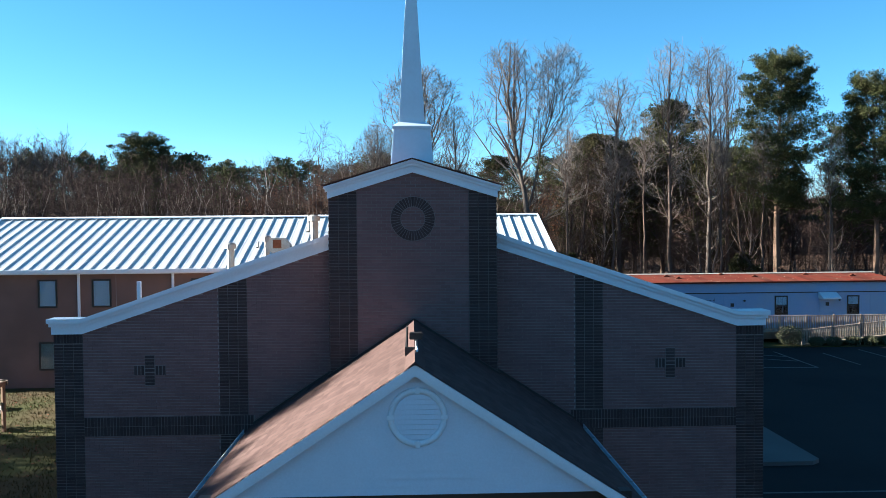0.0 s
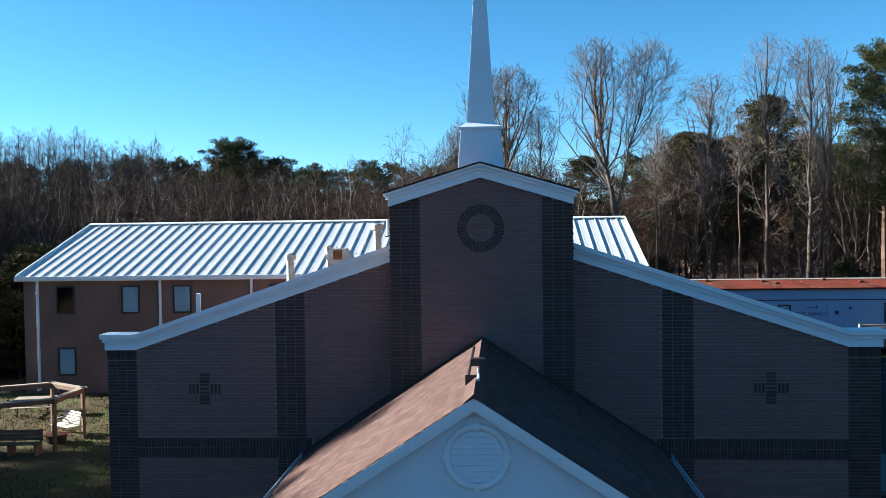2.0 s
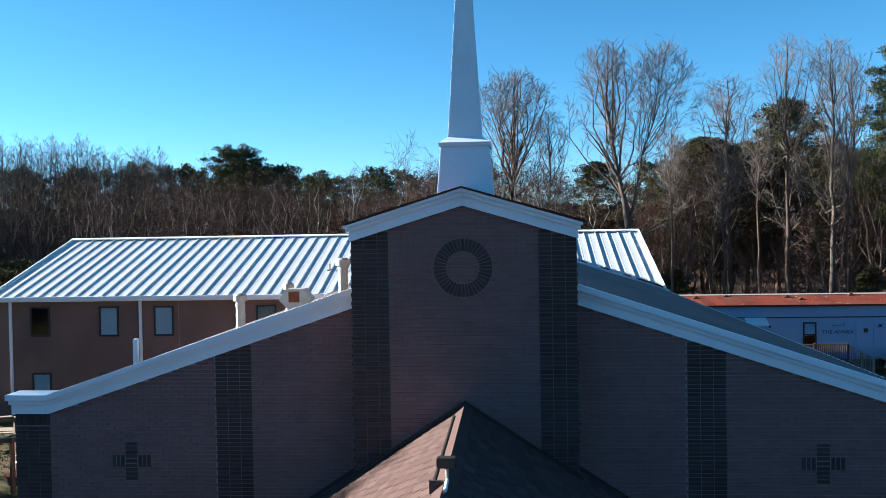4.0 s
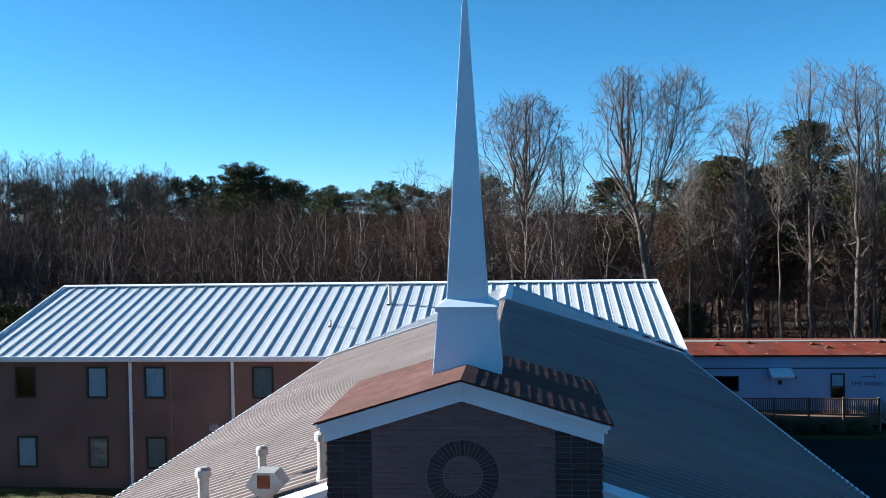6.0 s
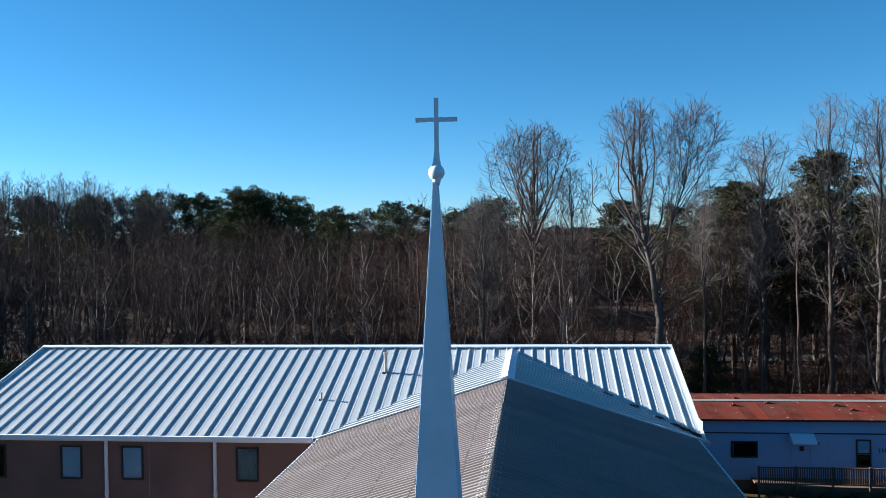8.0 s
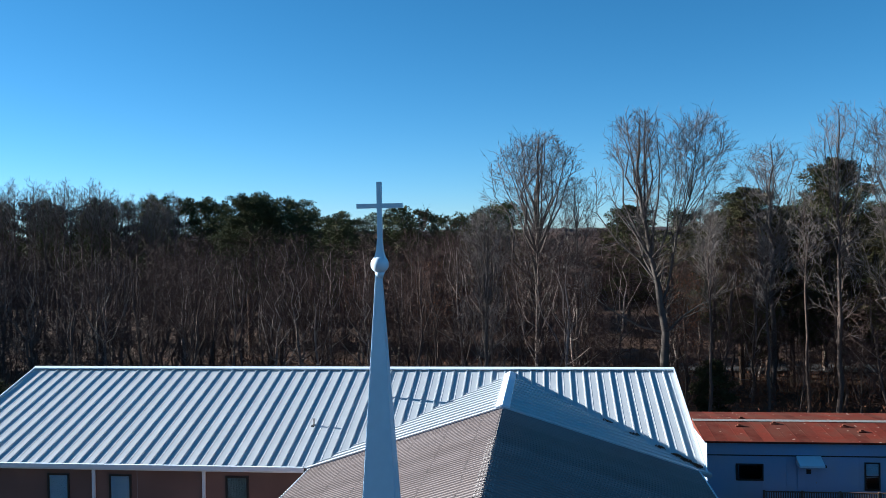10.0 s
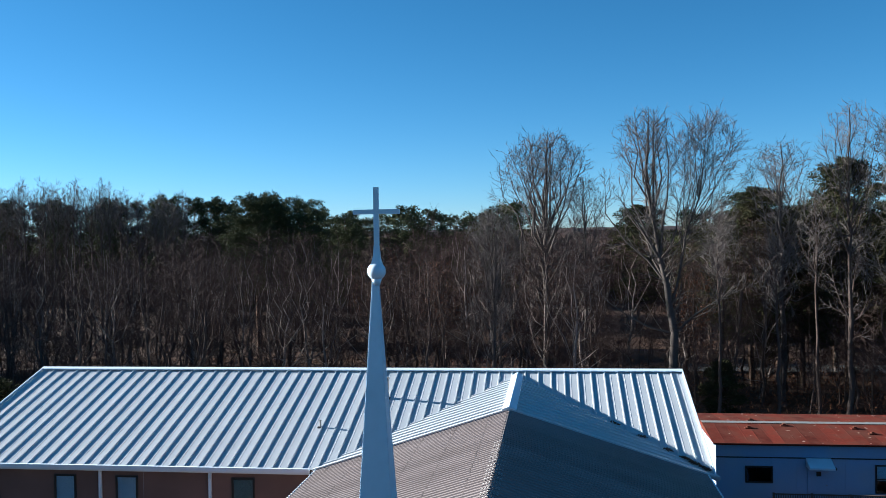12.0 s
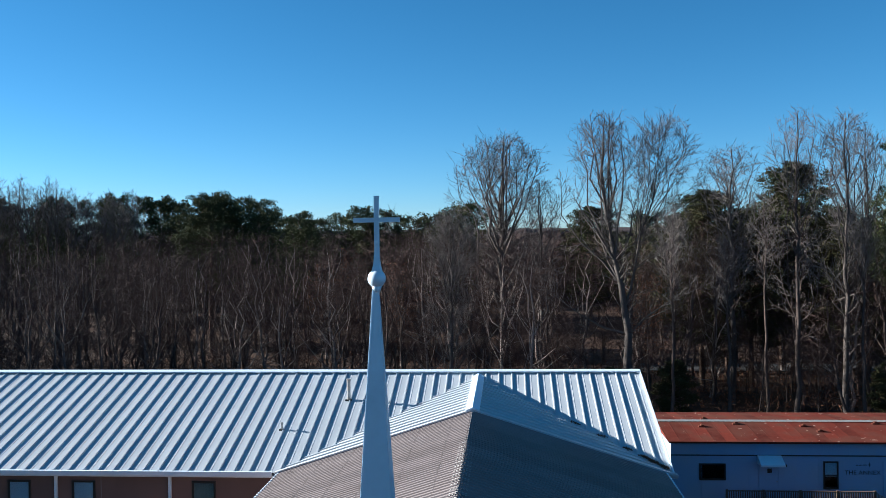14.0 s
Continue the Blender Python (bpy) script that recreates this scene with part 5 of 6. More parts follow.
def bare_tree_data(name, seed, stems, lobes, radius, space=(0.5, 0.34, 0.15), step=(0.6, 0.4, 0.3), limb=4.0, twig_len=0.5, least=0.009, bark=None, twig=None, wobble=0.06, bend=0.08, rise=0.07, angle=(26, 52), ratio=0.66, slender=0.27):
    """Trunk and crown meshes of a leafless tree: leaders, limbs, branches and fine twigs that fill the lobes."""
    rnd = random.Random(seed)
    spec = dict(space=space, step=step, twig=twig_len, least=least, bend=bend, rise=rise, angle=angle, ratio=ratio)
    out = ([], [], [])
    done = []                                    # points and radii of the leaders so far
    for k, line in enumerate(stems):
        pts = [Vector(q) for q in line]
        fine = [pts[0]]
        for a, b in zip(pts, pts[1:]):
            m = max(1, int((b - a).length / 1.5))
            for i in range(1, m + 1):
                w = wobble * (0.3 if i == m else 1.0)
                fine.append(a.lerp(b, i / m) + Vector((rnd.gauss(0, w), rnd.gauss(0, w), 0)))
        start = radius
        if k:
            near = min(done, key=lambda c: (c[0] - fine[0]).length)
            fine[0], start = near[0], min(near[1] * 0.66, radius * slender)
        n = len(fine) - 1
        line = [(fine[0], start * (1.25 if k == 0 else 1.0))]
        out[0].append(line)
        for i in range(n):
            r0, r1 = start * (1 - 0.86 * i / n), start * (1 - 0.86 * (i + 1) / n)
            a, b = fine[i], fine[i + 1]
            line.append((b, r1))
            done.append((b, r1))
            if not in_lobes(b, lobes):
                continue
            t = rnd.random() * space[0]
            d = (b - a).normalized()
            while t < (b - a).length:
                way = off_axis(rnd, d, radians(rnd.uniform(angle[0] + 14, angle[1] + 18)))
                shoots(rnd, out, a.lerp(b, t / (b - a).length), way, limb * rnd.uniform(0.55, 1.1) * (1 - 0.3 * i / n), max(0.02, r0 * 0.34), 0, lobes, spec)
                t += space[0] * rnd.uniform(0.7, 1.3) * (0.6 if i > 0.7 * n else 1.0 if i > 0.45 * n else 3.0)
        shoots(rnd, out, fine[-1], (fine[-1] - fine[-2]).normalized(), limb * 0.7, start * 0.14, 0, lobes, spec)
    v, f = chains_mesh(out[0], 6, True)
    me = bpy.data.meshes.new(name + "_trunk")
    me.from_pydata(v.tolist(), [], f)
    me.materials.append(bark or M_BARK)
    me.shade_smooth()
    v, f = chains_mesh(out[1], 3, False)
    t = np.array(out[2])
    rn = np.random.default_rng(seed)
    d = t[:, 3:6] - t[:, 0:3]
    side = np.cross(d, rn.normal(size=d.shape))
    side *= t[:, 6:7] / (np.linalg.norm(side, axis=1)[:, None] + 1e-9)
    tv = np.stack([t[:, 0:3] - side, t[:, 0:3] + side, t[:, 3:6]], 1).reshape(-1, 3)
    tf = len(v) + np.arange(len(tv)).reshape(-1, 3)
    me2 = bpy.data.meshes.new(name + "_crown")
    me2.from_pydata(np.concatenate([v, tv]).tolist(), [], f + tf.tolist())
    me2.materials.append(twig or M_TWIG)
    return [("trunk", me), ("crown", me2)]


def tree_from(data, label, category, group, x, y, turn, sx=1.0, sz=1.0, name="bare_tree"):
    t = thing(name, label, category, group=group)
    t.matrix_world = FAR @ pose(x, y, ground_height(x, y), 0, 0, turn) @ Matrix.Diagonal((sx, sx, sz, 1))
    for nm, me in data:
        o = new(nm, me)
        o.parent = t
    return t


def pine_data(name, seed, height, radius, bare=0.45, width=0.2, limbs=42, forks=4, needle=None, clump=0.5, flat=0.6, top_round=0.48, per=58, blade=0.24, broad=0.045, droop=0.0):
    """A pine: straight trunk, forking limbs and, at their ends, separate brushy clumps of needles."""
    rng = np.random.default_rng(seed)
    segs, ends = [], []
    p = np.array([0, 0, -0.2])
    d = np.array([0, 0, 1.0])
    n = 12
    axis = [p.copy()]
    for i in range(n):
        d = d + rng.normal(size=3) * 0.018
        d /= np.linalg.norm(d)
        q = p + d * height / n
        segs.append((*p, *q, radius * (1 - 0.9 * i / n), radius * (1 - 0.9 * (i + 1) / n)))
        p = q
        axis.append(p.copy())
    for i in range(limbs):
        f = bare + (0.99 - bare) * (i + rng.random()) / limbs
        j = min(n - 1, int(f * n))
        g = f * n - j
        at = axis[j] * (1 - g) + axis[j + 1] * g
        h = (f - bare) / (1 - bare)
        reach = height * width * (math.sin(math.pi * min(1, (h * 0.82 + 0.16))) ** top_round) * rng.uniform(0.55, 1.1)
        a = i * 2.4 + rng.uniform(-0.4, 0.4)
        dd = np.array([math.cos(a), math.sin(a), rng.uniform(-0.05, 0.35) + 0.6 * h - droop])
        q = at
        for k in range(4):
            dd = dd + rng.normal(size=3) * 0.12 + np.array([0, 0, 0.05])
            dd /= np.linalg.norm(dd)
            r = q + dd * reach / 4
            segs.append((*q, *r, 0.055 * (1 - k / 4.5), 0.055 * (1 - (k + 1) / 4.5)))
            q = r
            if k >= 1:
                for s in range(max(1, forks - 2 + k - 1)):
                    w = dd * 0.6 + rng.normal(size=3) * np.array([0.6, 0.6, 0.25]) + np.array([0, 0, 0.2])
                    w /= np.linalg.norm(w)
                    e = q + w * rng.uniform(0.35, 0.75) * min(1.6, 0.35 * reach + 0.3)
                    if s == 0:
                        segs.append((*q, *e, 0.018, 0.008))
                    ends.append(e)
        ends.append(q)
    ends.append(axis[-1])
    for i in range(7):                           # dead stubs below the crown
        f = rng.uniform(min(0.15, 0.5 * bare), bare)
        a = rng.uniform(0, 6.28)
        at = axis[int(f * n)]
        segs.append((*at, *(at + np.array([math.cos(a), math.sin(a), rng.uniform(-0.1, 0.3)]) * rng.uniform(0.5, 1.8)), 0.03, 0.008))
    v, f = tubes(segs[:n], 7)
    v2, f2 = tubes(segs[n:], 3)
    me = bpy.data.meshes.new(name + "_trunk")
    me.from_pydata(np.concatenate([v, v2]).tolist(), [], f.tolist() + (f2 + len(v)).tolist())
    me.materials.append(M_PINEBARK)
    c = np.array(ends)
    size = clump * rng.uniform(0.6, 1.25, len(c))
    m = len(c) * per
    c, size = np.repeat(c, per, 0), np.repeat(size, per)[:, None]
    outw = rng.normal(size=(m, 3))
    outw /= np.linalg.norm(outw, axis=1)[:, None]
    base = c + outw * size * (0.35 + 0.5 * rng.random((m, 1))) * np.array([1.0, 1.0, flat])
    dirn = outw + rng.normal(size=(m, 3)) * 0.45 + np.array([0, 0, 0.45])
    dirn /= np.linalg.norm(dirn, axis=1)[:, None]
    side = np.cross(dirn, rng.normal(size=(m, 3)))
    side /= np.linalg.norm(side, axis=1)[:, None]
    ln = blade * (0.6 + 0.7 * rng.random((m, 1)))
    w = broad * (0.7 + 0.7 * rng.random((m, 1)))
    vv = np.stack([base - side * w, base + side * w, base + dirn * ln], 1).reshape(-1, 3)
    ff = np.arange(3 * m).reshape(-1, 3)
    me2 = bpy.data.meshes.new(name + "_crown")
    me2.from_pydata(vv.tolist(), [], ff.tolist())
    me2.materials.append(needle or M_NEEDLE)
    return [("trunk", me), ("crown", me2)]


def at_height(line, z):
    """The point of an upward line of points at height z."""
    for p, q in zip(line, line[1:]):
        if p[2] <= z <= q[2]:
            return Vector(p).lerp(Vector(q), (z - p[2]) / (q[2] - p[2]))
    return Vector(line[-1])


def fan(seed, line, lobe, count, low, high):
    """Leaders that leave a stem between two heights, bow outwards and climb to the rim of a dome."""
    rnd = random.Random(seed)
    cx, cy, cz, rx, rz = lobe
    made = []
    for i in range(count):
        r, a = math.sqrt((i + 0.6) / count), i * 2.4 + rnd.uniform(-0.3, 0.3)
        up = 0.95 * math.sqrt(max(0.0, 1 - r * r)) if r < 0.86 else rnd.uniform(-0.45, 0.45)
        tip = Vector((cx + rx * 0.93 * r * math.cos(a), cy + rx * 0.93 * r * math.sin(a), cz + rz * up))
        foot = at_height(line, high - (high - low) * r * rnd.uniform(0.6, 1.0))
        run = tip - foot
        mids = [foot + Vector((run.x * h, run.y * h, run.z * v)) for h, v in ((0.30, 0.22), (0.58, 0.48), (0.82, 0.76))]
        mids = [q + Vector((rnd.gauss(0, 1), rnd.gauss(0, 1), rnd.gauss(0, 0.6))) * 0.035 * run.length for q in mids]
        made.append([tuple(q) for q in (foot, *mids, tip)])
    return made


TALL = "tall bare winter hardwood with pale grey limbs"
PALE = dict(bark=M_BARK_PALE, twig=M_TWIG_PALE)
CROWN = dict(space=(0.45, 0.44, 0.27), step=(0.5, 0.4, 0.3), rise=0.06, angle=(20, 44), bend=0.09, twig_len=0.42, ratio=0.6, limb=2.3, wobble=0.10)
LEFT_STEM = [(-0.8, 0, -0.2), (-1.0, 0, 5.0), (-1.2, 0, 9.0), (-1.8, 0, 12.6), (-2.2, 0, 15.3), (-2.5, 0, 18.0), (-2.5, 0, 22.6)]
RIGHT_STEM = [(-1.1, 0, 8.6), (-0.5, 0, 12.0), (-0.1, 0, 14.5), (0.8, 0, 17.2), (1.3, 0, 22.6)]
LEFT_DOME, RIGHT_DOME = (-2.6, 0, 18.9, 2.7, 5.1), (1.5, 0, 18.7, 2.9, 5.1)
data_twin = bare_tree_data("twin", 3, [LEFT_STEM, RIGHT_STEM] + fan(1, LEFT_STEM, LEFT_DOME, 15, 11.0, 18.5) + fan(2, RIGHT_STEM, RIGHT_DOME, 16, 11.5, 18.5)
                           + [[(-1.6, 0.2, 11.2), (-4.0, 0.5, 14.0), (-5.4, 0.4, 16.2), (-5.4, 0.3, 18.4)], [(0.1, 0, 12.9), (2.4, -0.3, 14.2), (4.3, -0.4, 15.4)], [(-1.0, 0, 6.5), (-4.0, 0.8, 8.4), (-6.6, 0.8, 10.6)], [(-1.0, 0, 7.2), (2.0, 0.6, 9.4), (4.6, 0.5, 10.8)]],
                           [LEFT_DOME, RIGHT_DOME, (-5.3, 0.3, 17.0, 1.4, 2.6), (-0.6, 0, 14.0, 5.0, 3.0), (-1.0, 0.3, 10.0, 6.4, 2.0)], 0.38, least=0.0095, **CROWN, **PALE)
STEM = [(0, 0, -0.2), (0.1, 0, 7), (0, 0, 13), (0.2, 0, 23.2)]
DOME = (0, 0, 17.2, 3.7, 6.5)
data_round = bare_tree_data("round", 5, [STEM] + fan(3, STEM, DOME, 24, 8.5, 18.0) + fan(4, STEM, (0.2, 0, 11, 4.2, 3.0), 8, 5.0, 8.5), [DOME, (0.2, 0, 11, 4.2, 3.0)], 0.30, least=0.010, **CROWN, **PALE)
STEM = [(0, 0, -0.2), (0.1, 0, 8), (0, 0, 16), (0.1, 0, 22.8)]
DOME = (0, 0, 18.0, 2.5, 5.2)
data_slim = bare_tree_data("slim", 8, [STEM] + fan(5, STEM, DOME, 13, 12.5, 20.0) + fan(6, STEM, (0, 0, 12.0, 3.2, 3.2), 7, 7.5, 11.0), [DOME, (0, 0, 12.0, 3.2, 3.2), (0, 0, 7, 2.4, 2.2)], 0.23, least=0.009, **CROWN, **PALE)
STEM = [(0, 0, -0.2), (0.2, 0, 8), (0, 0.1, 16), (0.3, 0, 23.6)]
DOME = (0.4, 0, 18.0, 2.9, 6.0)
data_slim2 = bare_tree_data("slim2", 11, [STEM] + fan(7, STEM, DOME, 11, 11.5, 20.0) + fan(8, STEM, (0, 0, 11, 3.4, 3.8), 4, 6.5, 10.5), [DOME, (0, 0, 11, 3.4, 3.8)], 0.26, least=0.009, twig=M_TWIG_PALE, **CROWN)
STEM = [(0, 0, -0.2), (0.2, 0, 10), (0, 0.1, 16), (0.2, 0, 22.6)]
DOME = (0.0, 0, 18.4, 1.9, 4.8)
data_thin = bare_tree_data("thin", 12, [STEM] + fan(9, STEM, DOME, 9, 12.0, 19.0), [DOME], 0.17, space=(0.6, 0.5, 0.3), limb=2.0, twig_len=0.5, least=0.013, rise=0.11, angle=(18, 40), twig=M_TWIG_PALE)


def wood_tree(name, seed, tall, wide, low, lean, radius, forks, **kw):
    """A wood-edge tree: a leaning stem, bowed spreading limbs and a ragged crown."""
    r = np.random.default_rng(seed)
    stem = [(0, 0, -0.2), (lean * 0.15, 0, tall * 0.2), (lean * 0.5, 0.1 * lean, tall * 0.5), (lean * 0.8, 0.25 * lean, tall * 0.92)]
    main = (lean * 0.6, 0, tall * (low + 1) / 2, wide, tall * (1 - low) / 2)
    lobes = [main]
    for i in range(4):
        a = r.uniform(0, 6.28)
        lobes.append((math.cos(a) * wide * 0.6, math.sin(a) * wide * 0.6, tall * r.uniform(low + 0.05, 0.75), wide * 0.6, tall * 0.2))
    stems = [stem] + fan(seed, stem, main, forks, tall * 0.2, tall * 0.75) + [q for k in (1, 2) for q in fan(seed + k, stem, lobes[k], 1, tall * 0.1, tall * 0.35)]
    return bare_tree_data(name, seed, stems, lobes, radius, wobble=0.22, bend=0.13, slender=0.34, **kw)


THICKET = dict(space=(0.92, 0.56, 0.34), step=(0.7, 0.55, 0.42), limb=3.6, twig_len=0.62, least=0.012, rise=0.035, angle=(30, 62))
data_wide = wood_tree("wide", 14, 16.0, 3.4, 0.22, 0.8, 0.16, 5, **THICKET)
data_wide2 = wood_tree("wide2", 17, 15.0, 3.9, 0.18, -1.4, 0.18, 6, bark=M_BARK_LIGHT, **THICKET)
data_wide3 = wood_tree("wide3", 19, 17.0, 3.4, 0.28, 1.6, 0.16, 4, **THICKET)
data_wide4 = wood_tree("wide4", 23, 13.5, 3.8, 0.12, -0.6, 0.16, 6, bark=M_BARK_LIGHT, **THICKET)
data_brush = [wood_tree("brush%d" % i, 30 + i, 9.0, 2.4, 0.08, 0.8 - 0.7 * i, 0.07, 4, space=(0.75, 0.52, 0.32), step=(0.7, 0.55, 0.42), limb=2.4, twig_len=0.6, least=0.0115) for i in range(3)]
data_pine = [pine_data("pine%d" % i, 50 + i, 19.0, 0.25, 0.30, 0.19, 52, 3, clump=0.80, flat=0.7, per=24, blade=0.34, broad=0.08, top_round=0.42) for i in range(3)]
data_bigpine = pine_data("bigpine", 60, 23.0, 0.36, 0.38, 0.175, 104, 5, clump=0.58, flat=0.7, top_round=0.40, per=56, blade=0.22, broad=0.038)
data_backpine = [pine_data("backpine%d" % i, 80 + i, 19.0, 0.25, 0.30, 0.19, 44, 3, clump=0.85, flat=0.7, per=20, blade=0.40, broad=0.09, top_round=0.42) for i in range(2)]
data_lowcedar = pine_data("lowcedar", 67, 20.0, 0.26, 0.10, 0.24, 60, 3, M_NEEDLE_BROWN, 1.1, 0.6, 0.75, per=34, blade=0.7, broad=0.12, droop=0.15)
data_cedar = pine_data("cedar", 66, 20.0, 0.26, 0.22, 0.21, 104, 4, M_NEEDLE_BROWN, 0.62, 0.5, 0.75, per=36, blade=0.26, broad=0.05, droop=0.15)


def dead_oak(seed):
    """A small oak that keeps its dead brown leaves."""
    made = wood_tree("oak%d" % seed, seed, 14.0, 3.0, 0.35, 0.6, 0.18, 4, **THICKET)
    r = np.random.default_rng(seed)
    me = made[1][1]
    co = np.array([tuple(v.co) for v in me.vertices])
    c = co[r.integers(0, len(co), 2600)] + r.normal(size=(2600, 3)) * 0.16
    a = r.normal(size=c.shape)
    a /= np.linalg.norm(a, axis=1)[:, None]
    b = np.cross(a, r.normal(size=c.shape))
    b /= np.linalg.norm(b, axis=1)[:, None]
    v = np.stack([c - a * 0.11, c + b * 0.06, c + a * 0.11, c - b * 0.06], 1).reshape(-1, 3)
    lv = bpy.data.meshes.new("oak_leaves")
    lv.from_pydata(v.tolist(), [], np.arange(len(v)).reshape(-1, 4).tolist())
    lv.materials.append(M_OAKLEAF)
    return made + [("leaves", lv)]


G1, G2, G3, G4 = "tall bare trees", "bare wood-edge trees", "pine trees", "brushy saplings"
for data, x, y, turn, sx, sz in (
        (data_twin, 12.1, 61.0, 0, 1.16, 1.03), (data_round, 1.0, 72.0, 20, 1.42, 1.03), (data_slim, 21.2, 69.4, 0, 1.35, 0.98),
        (data_slim2, 23.8, 60.2, 40, 0.95, 1.02), (data_slim, 28.0, 61.2, 130, 1.1, 1.05), (data_slim2, 31.5, 66.0, 200, 0.9, 0.98),
        (data_round, -3.0, 61.0, 250, 0.75, 0.73), (data_wide3, -8.0, 60.0, 90, 0.8, 1.0), (data_slim, 4.6, 70.0, 140, 0.9, 0.87), (data_slim2, 17.0, 74.0, 300, 0.8, 0.75)):
    tree_from(data, TALL, "tree", G1, x, y, turn, sx, sz)
data_oak = dead_oak(71)
for x, y, s in ((-18.7, 99.6, 1.0), (-15.5, 101, 0.95), (-10.0, 78, 0.9), (-21, 97, 0.85), (15, 76, 0.8)):
    tree_from(data_oak, "oak still holding its dead brown leaves", "tree", "oaks with dead leaves", x, y, x * 40 % 360, s, s, "oak_tree")
BROAD, POINTED, RISING = "large dark green pine with a broad rounded crown", "bronze-green evergreen with a dense pointed crown", "dark green pine rising above the bare wood"
for x, y, turn, sx, sz in ((34.8, 62.0, 0, 1.0, 1.0), (42.0, 58.0, 140, 0.9, 0.88), (-38.0, 104.7, 60, 1.2, 0.875)):
    tree_from(data_bigpine, BROAD, "tree", G3, x, y, turn, sx, sz, "pine_tree")
for x, y, turn, sx, sz in ((26.8, 104.0, 0, 1.5, 1.02), (30.0, 80.0, 30, 1.2, 1.1), (25.0, 86.0, 100, 1.2, 0.78), (14.7, 128.0, 40, 1.3, 0.97), (34.0, 74.0, 200, 1.1, 0.8), (23.0, 100.0, 260, 1.3, 0.85), (21.0, 80.0, 310, 1.15, 0.90), (25.6, 79.0, 170, 1.15, 0.87), (34.2, 79.0, 75, 1.1, 0.86), (32.0, 90.0, 15, 1.3, 0.95)):
    tree_from(data_cedar, POINTED, "tree", G3, x, y, turn, sx, sz, "evergreen_tree")
for x, y, s in ((-32.5, 106, 0.94), (-43.5, 110, 0.80), (-34.5, 136, 0.98), (-30.5, 134, 0.93), (-18.6, 143, 1.0), (-22.0, 140, 0.9), (-6, 125, 1.0), (44, 66, 0.9), (50, 62, 1.0), (40, 76, 0.9), (38, 84, 0.85), (20, 108, 0.9), (35, 100, 0.95), (45, 92, 0.9), (-27, 112, 0.82), (-8, 132, 0.95)):
    tree_from(data_pine[int(abs(x * 7 + y)) % 3], RISING, "tree", G3, x, y, (x * 37) % 360, s * 1.1, s, "pine_tree")
for i in range(24):           # pines that close the skyline
    x = -132 + i * 3.45
    s = 1.21 + 0.04 * math.sin(i * 2.3) + 0.02 * math.sin(i * 5.1)
    tree_from(data_backpine[i % 2], "dark green pine in the back of the wood", "tree", G3, x, 180 + 5 * math.sin(i * 1.7), i * 53, s * 1.1, s, "pine_tree")
for i in range(15):
    x = -94 + i * 6.4
    s = 0.99 + 0.05 * math.sin(i * 1.9)
    tree_from(data_backpine[i % 2], "dark green pine far back in the wood", "tree", G3, x, 150 + 7 * math.sin(i * 2.7), i * 71, s * 1.3, s, "pine_tree")
for i in range(12):           # an unseen stand added beside the wood to keep the low sun off it
    tree_from(data_backpine[i % 2], "unseen tall dark green pine that shades the wood", "tree", G3, -74 - (i % 3) * 4.5, 50 + i * 3.4, i * 83, 1.2, 1.05, "pine_tree")
rng = random.Random(4)
TALLNESS = {"wide": 16.0, "wide2": 15.0, "wide3": 17.0, "wide4": 13.5}
for row in range(7):
    y = 57 + row * 5.4
    x = -72 + rng.uniform(0, 4)
    while x < 66:
        px, py = x + rng.uniform(-1.5, 1.5), y + rng.uniform(-2.5, 2.5)
        x += rng.uniform(3.4, 5.2)
        if (px > 12 and py < 58) or (px < 8 and py < 59) or (px > 6 and rng.random() < (0.6 if py < 68 else 0.3)):
            continue
        kind = rng.choice(("wide", "wide2", "wide3", "wide4", "wide3", "wide4", "wide2"))
        high = rng.uniform(13.5, 16.5) if -10 < px < 4 else rng.uniform(12.0, 16.2) if py > 66 else rng.uniform(11.0, 14.0)
        d = dict(wide=data_wide, wide2=data_wide2, wide3=data_wide3, wide4=data_wide4)[kind]
        tree_from(d, "bare brown hardwood at the edge of the wood", "tree", G2, px, py, rng.uniform(0, 360), rng.uniform(0.85, 1.05), high / TALLNESS[kind])
for row in range(6):
    x = -76
    while x < 64:
        px, py = x + rng.uniform(-1.4, 1.4), 48 + row * 7 + rng.uniform(-3, 3)
        x += rng.uniform(3.6, 5.4)
        if (px > 8 and py < 58) or (px <= 8 and py < 59):
            continue
        s = rng.uniform(0.7, 1.1)
        tree_from(rng.choice(data_brush), "brushy bare sapling thicket in the wood", "sapling", G4, px, py, rng.uniform(0, 360), s, s, "sapling")
for i in range(13):           # wood edge beyond the end of the wing
    px, py = rng.uniform(-66, -36), rng.uniform(34, 56)
    tree_from(rng.choice((data_wide, data_wide3, data_brush[0], data_brush[1])), "bare brown hardwood at the edge of the wood", "tree", G2, px, py, rng.uniform(0, 360), 0.85, rng.uniform(0.75, 0.95))
for i in range(26):           # dark thicket behind the end of the wing
    px, py = rng.uniform(-52, -24), rng.uniform(45, 60)
    tree_from(rng.choice((data_wide, data_wide3, data_brush[0], data_brush[1], data_brush[2])), "bare brown hardwood in a dense thicket", "tree", G2, px, py, rng.uniform(0, 360), 0.9, rng.uniform(0.75, 0.95))
for i in range(30):           # low brush at the foot of that thicket
    px, py = rng.uniform(-48, -27.5), rng.uniform(28, 46)
    s = rng.uniform(0.35, 0.5)
    tree_from(rng.choice(data_brush), "low tangled bare brush beside the lawn", "sapling", G4, px, py, rng.uniform(0, 360), s * 1.5, s, "sapling")
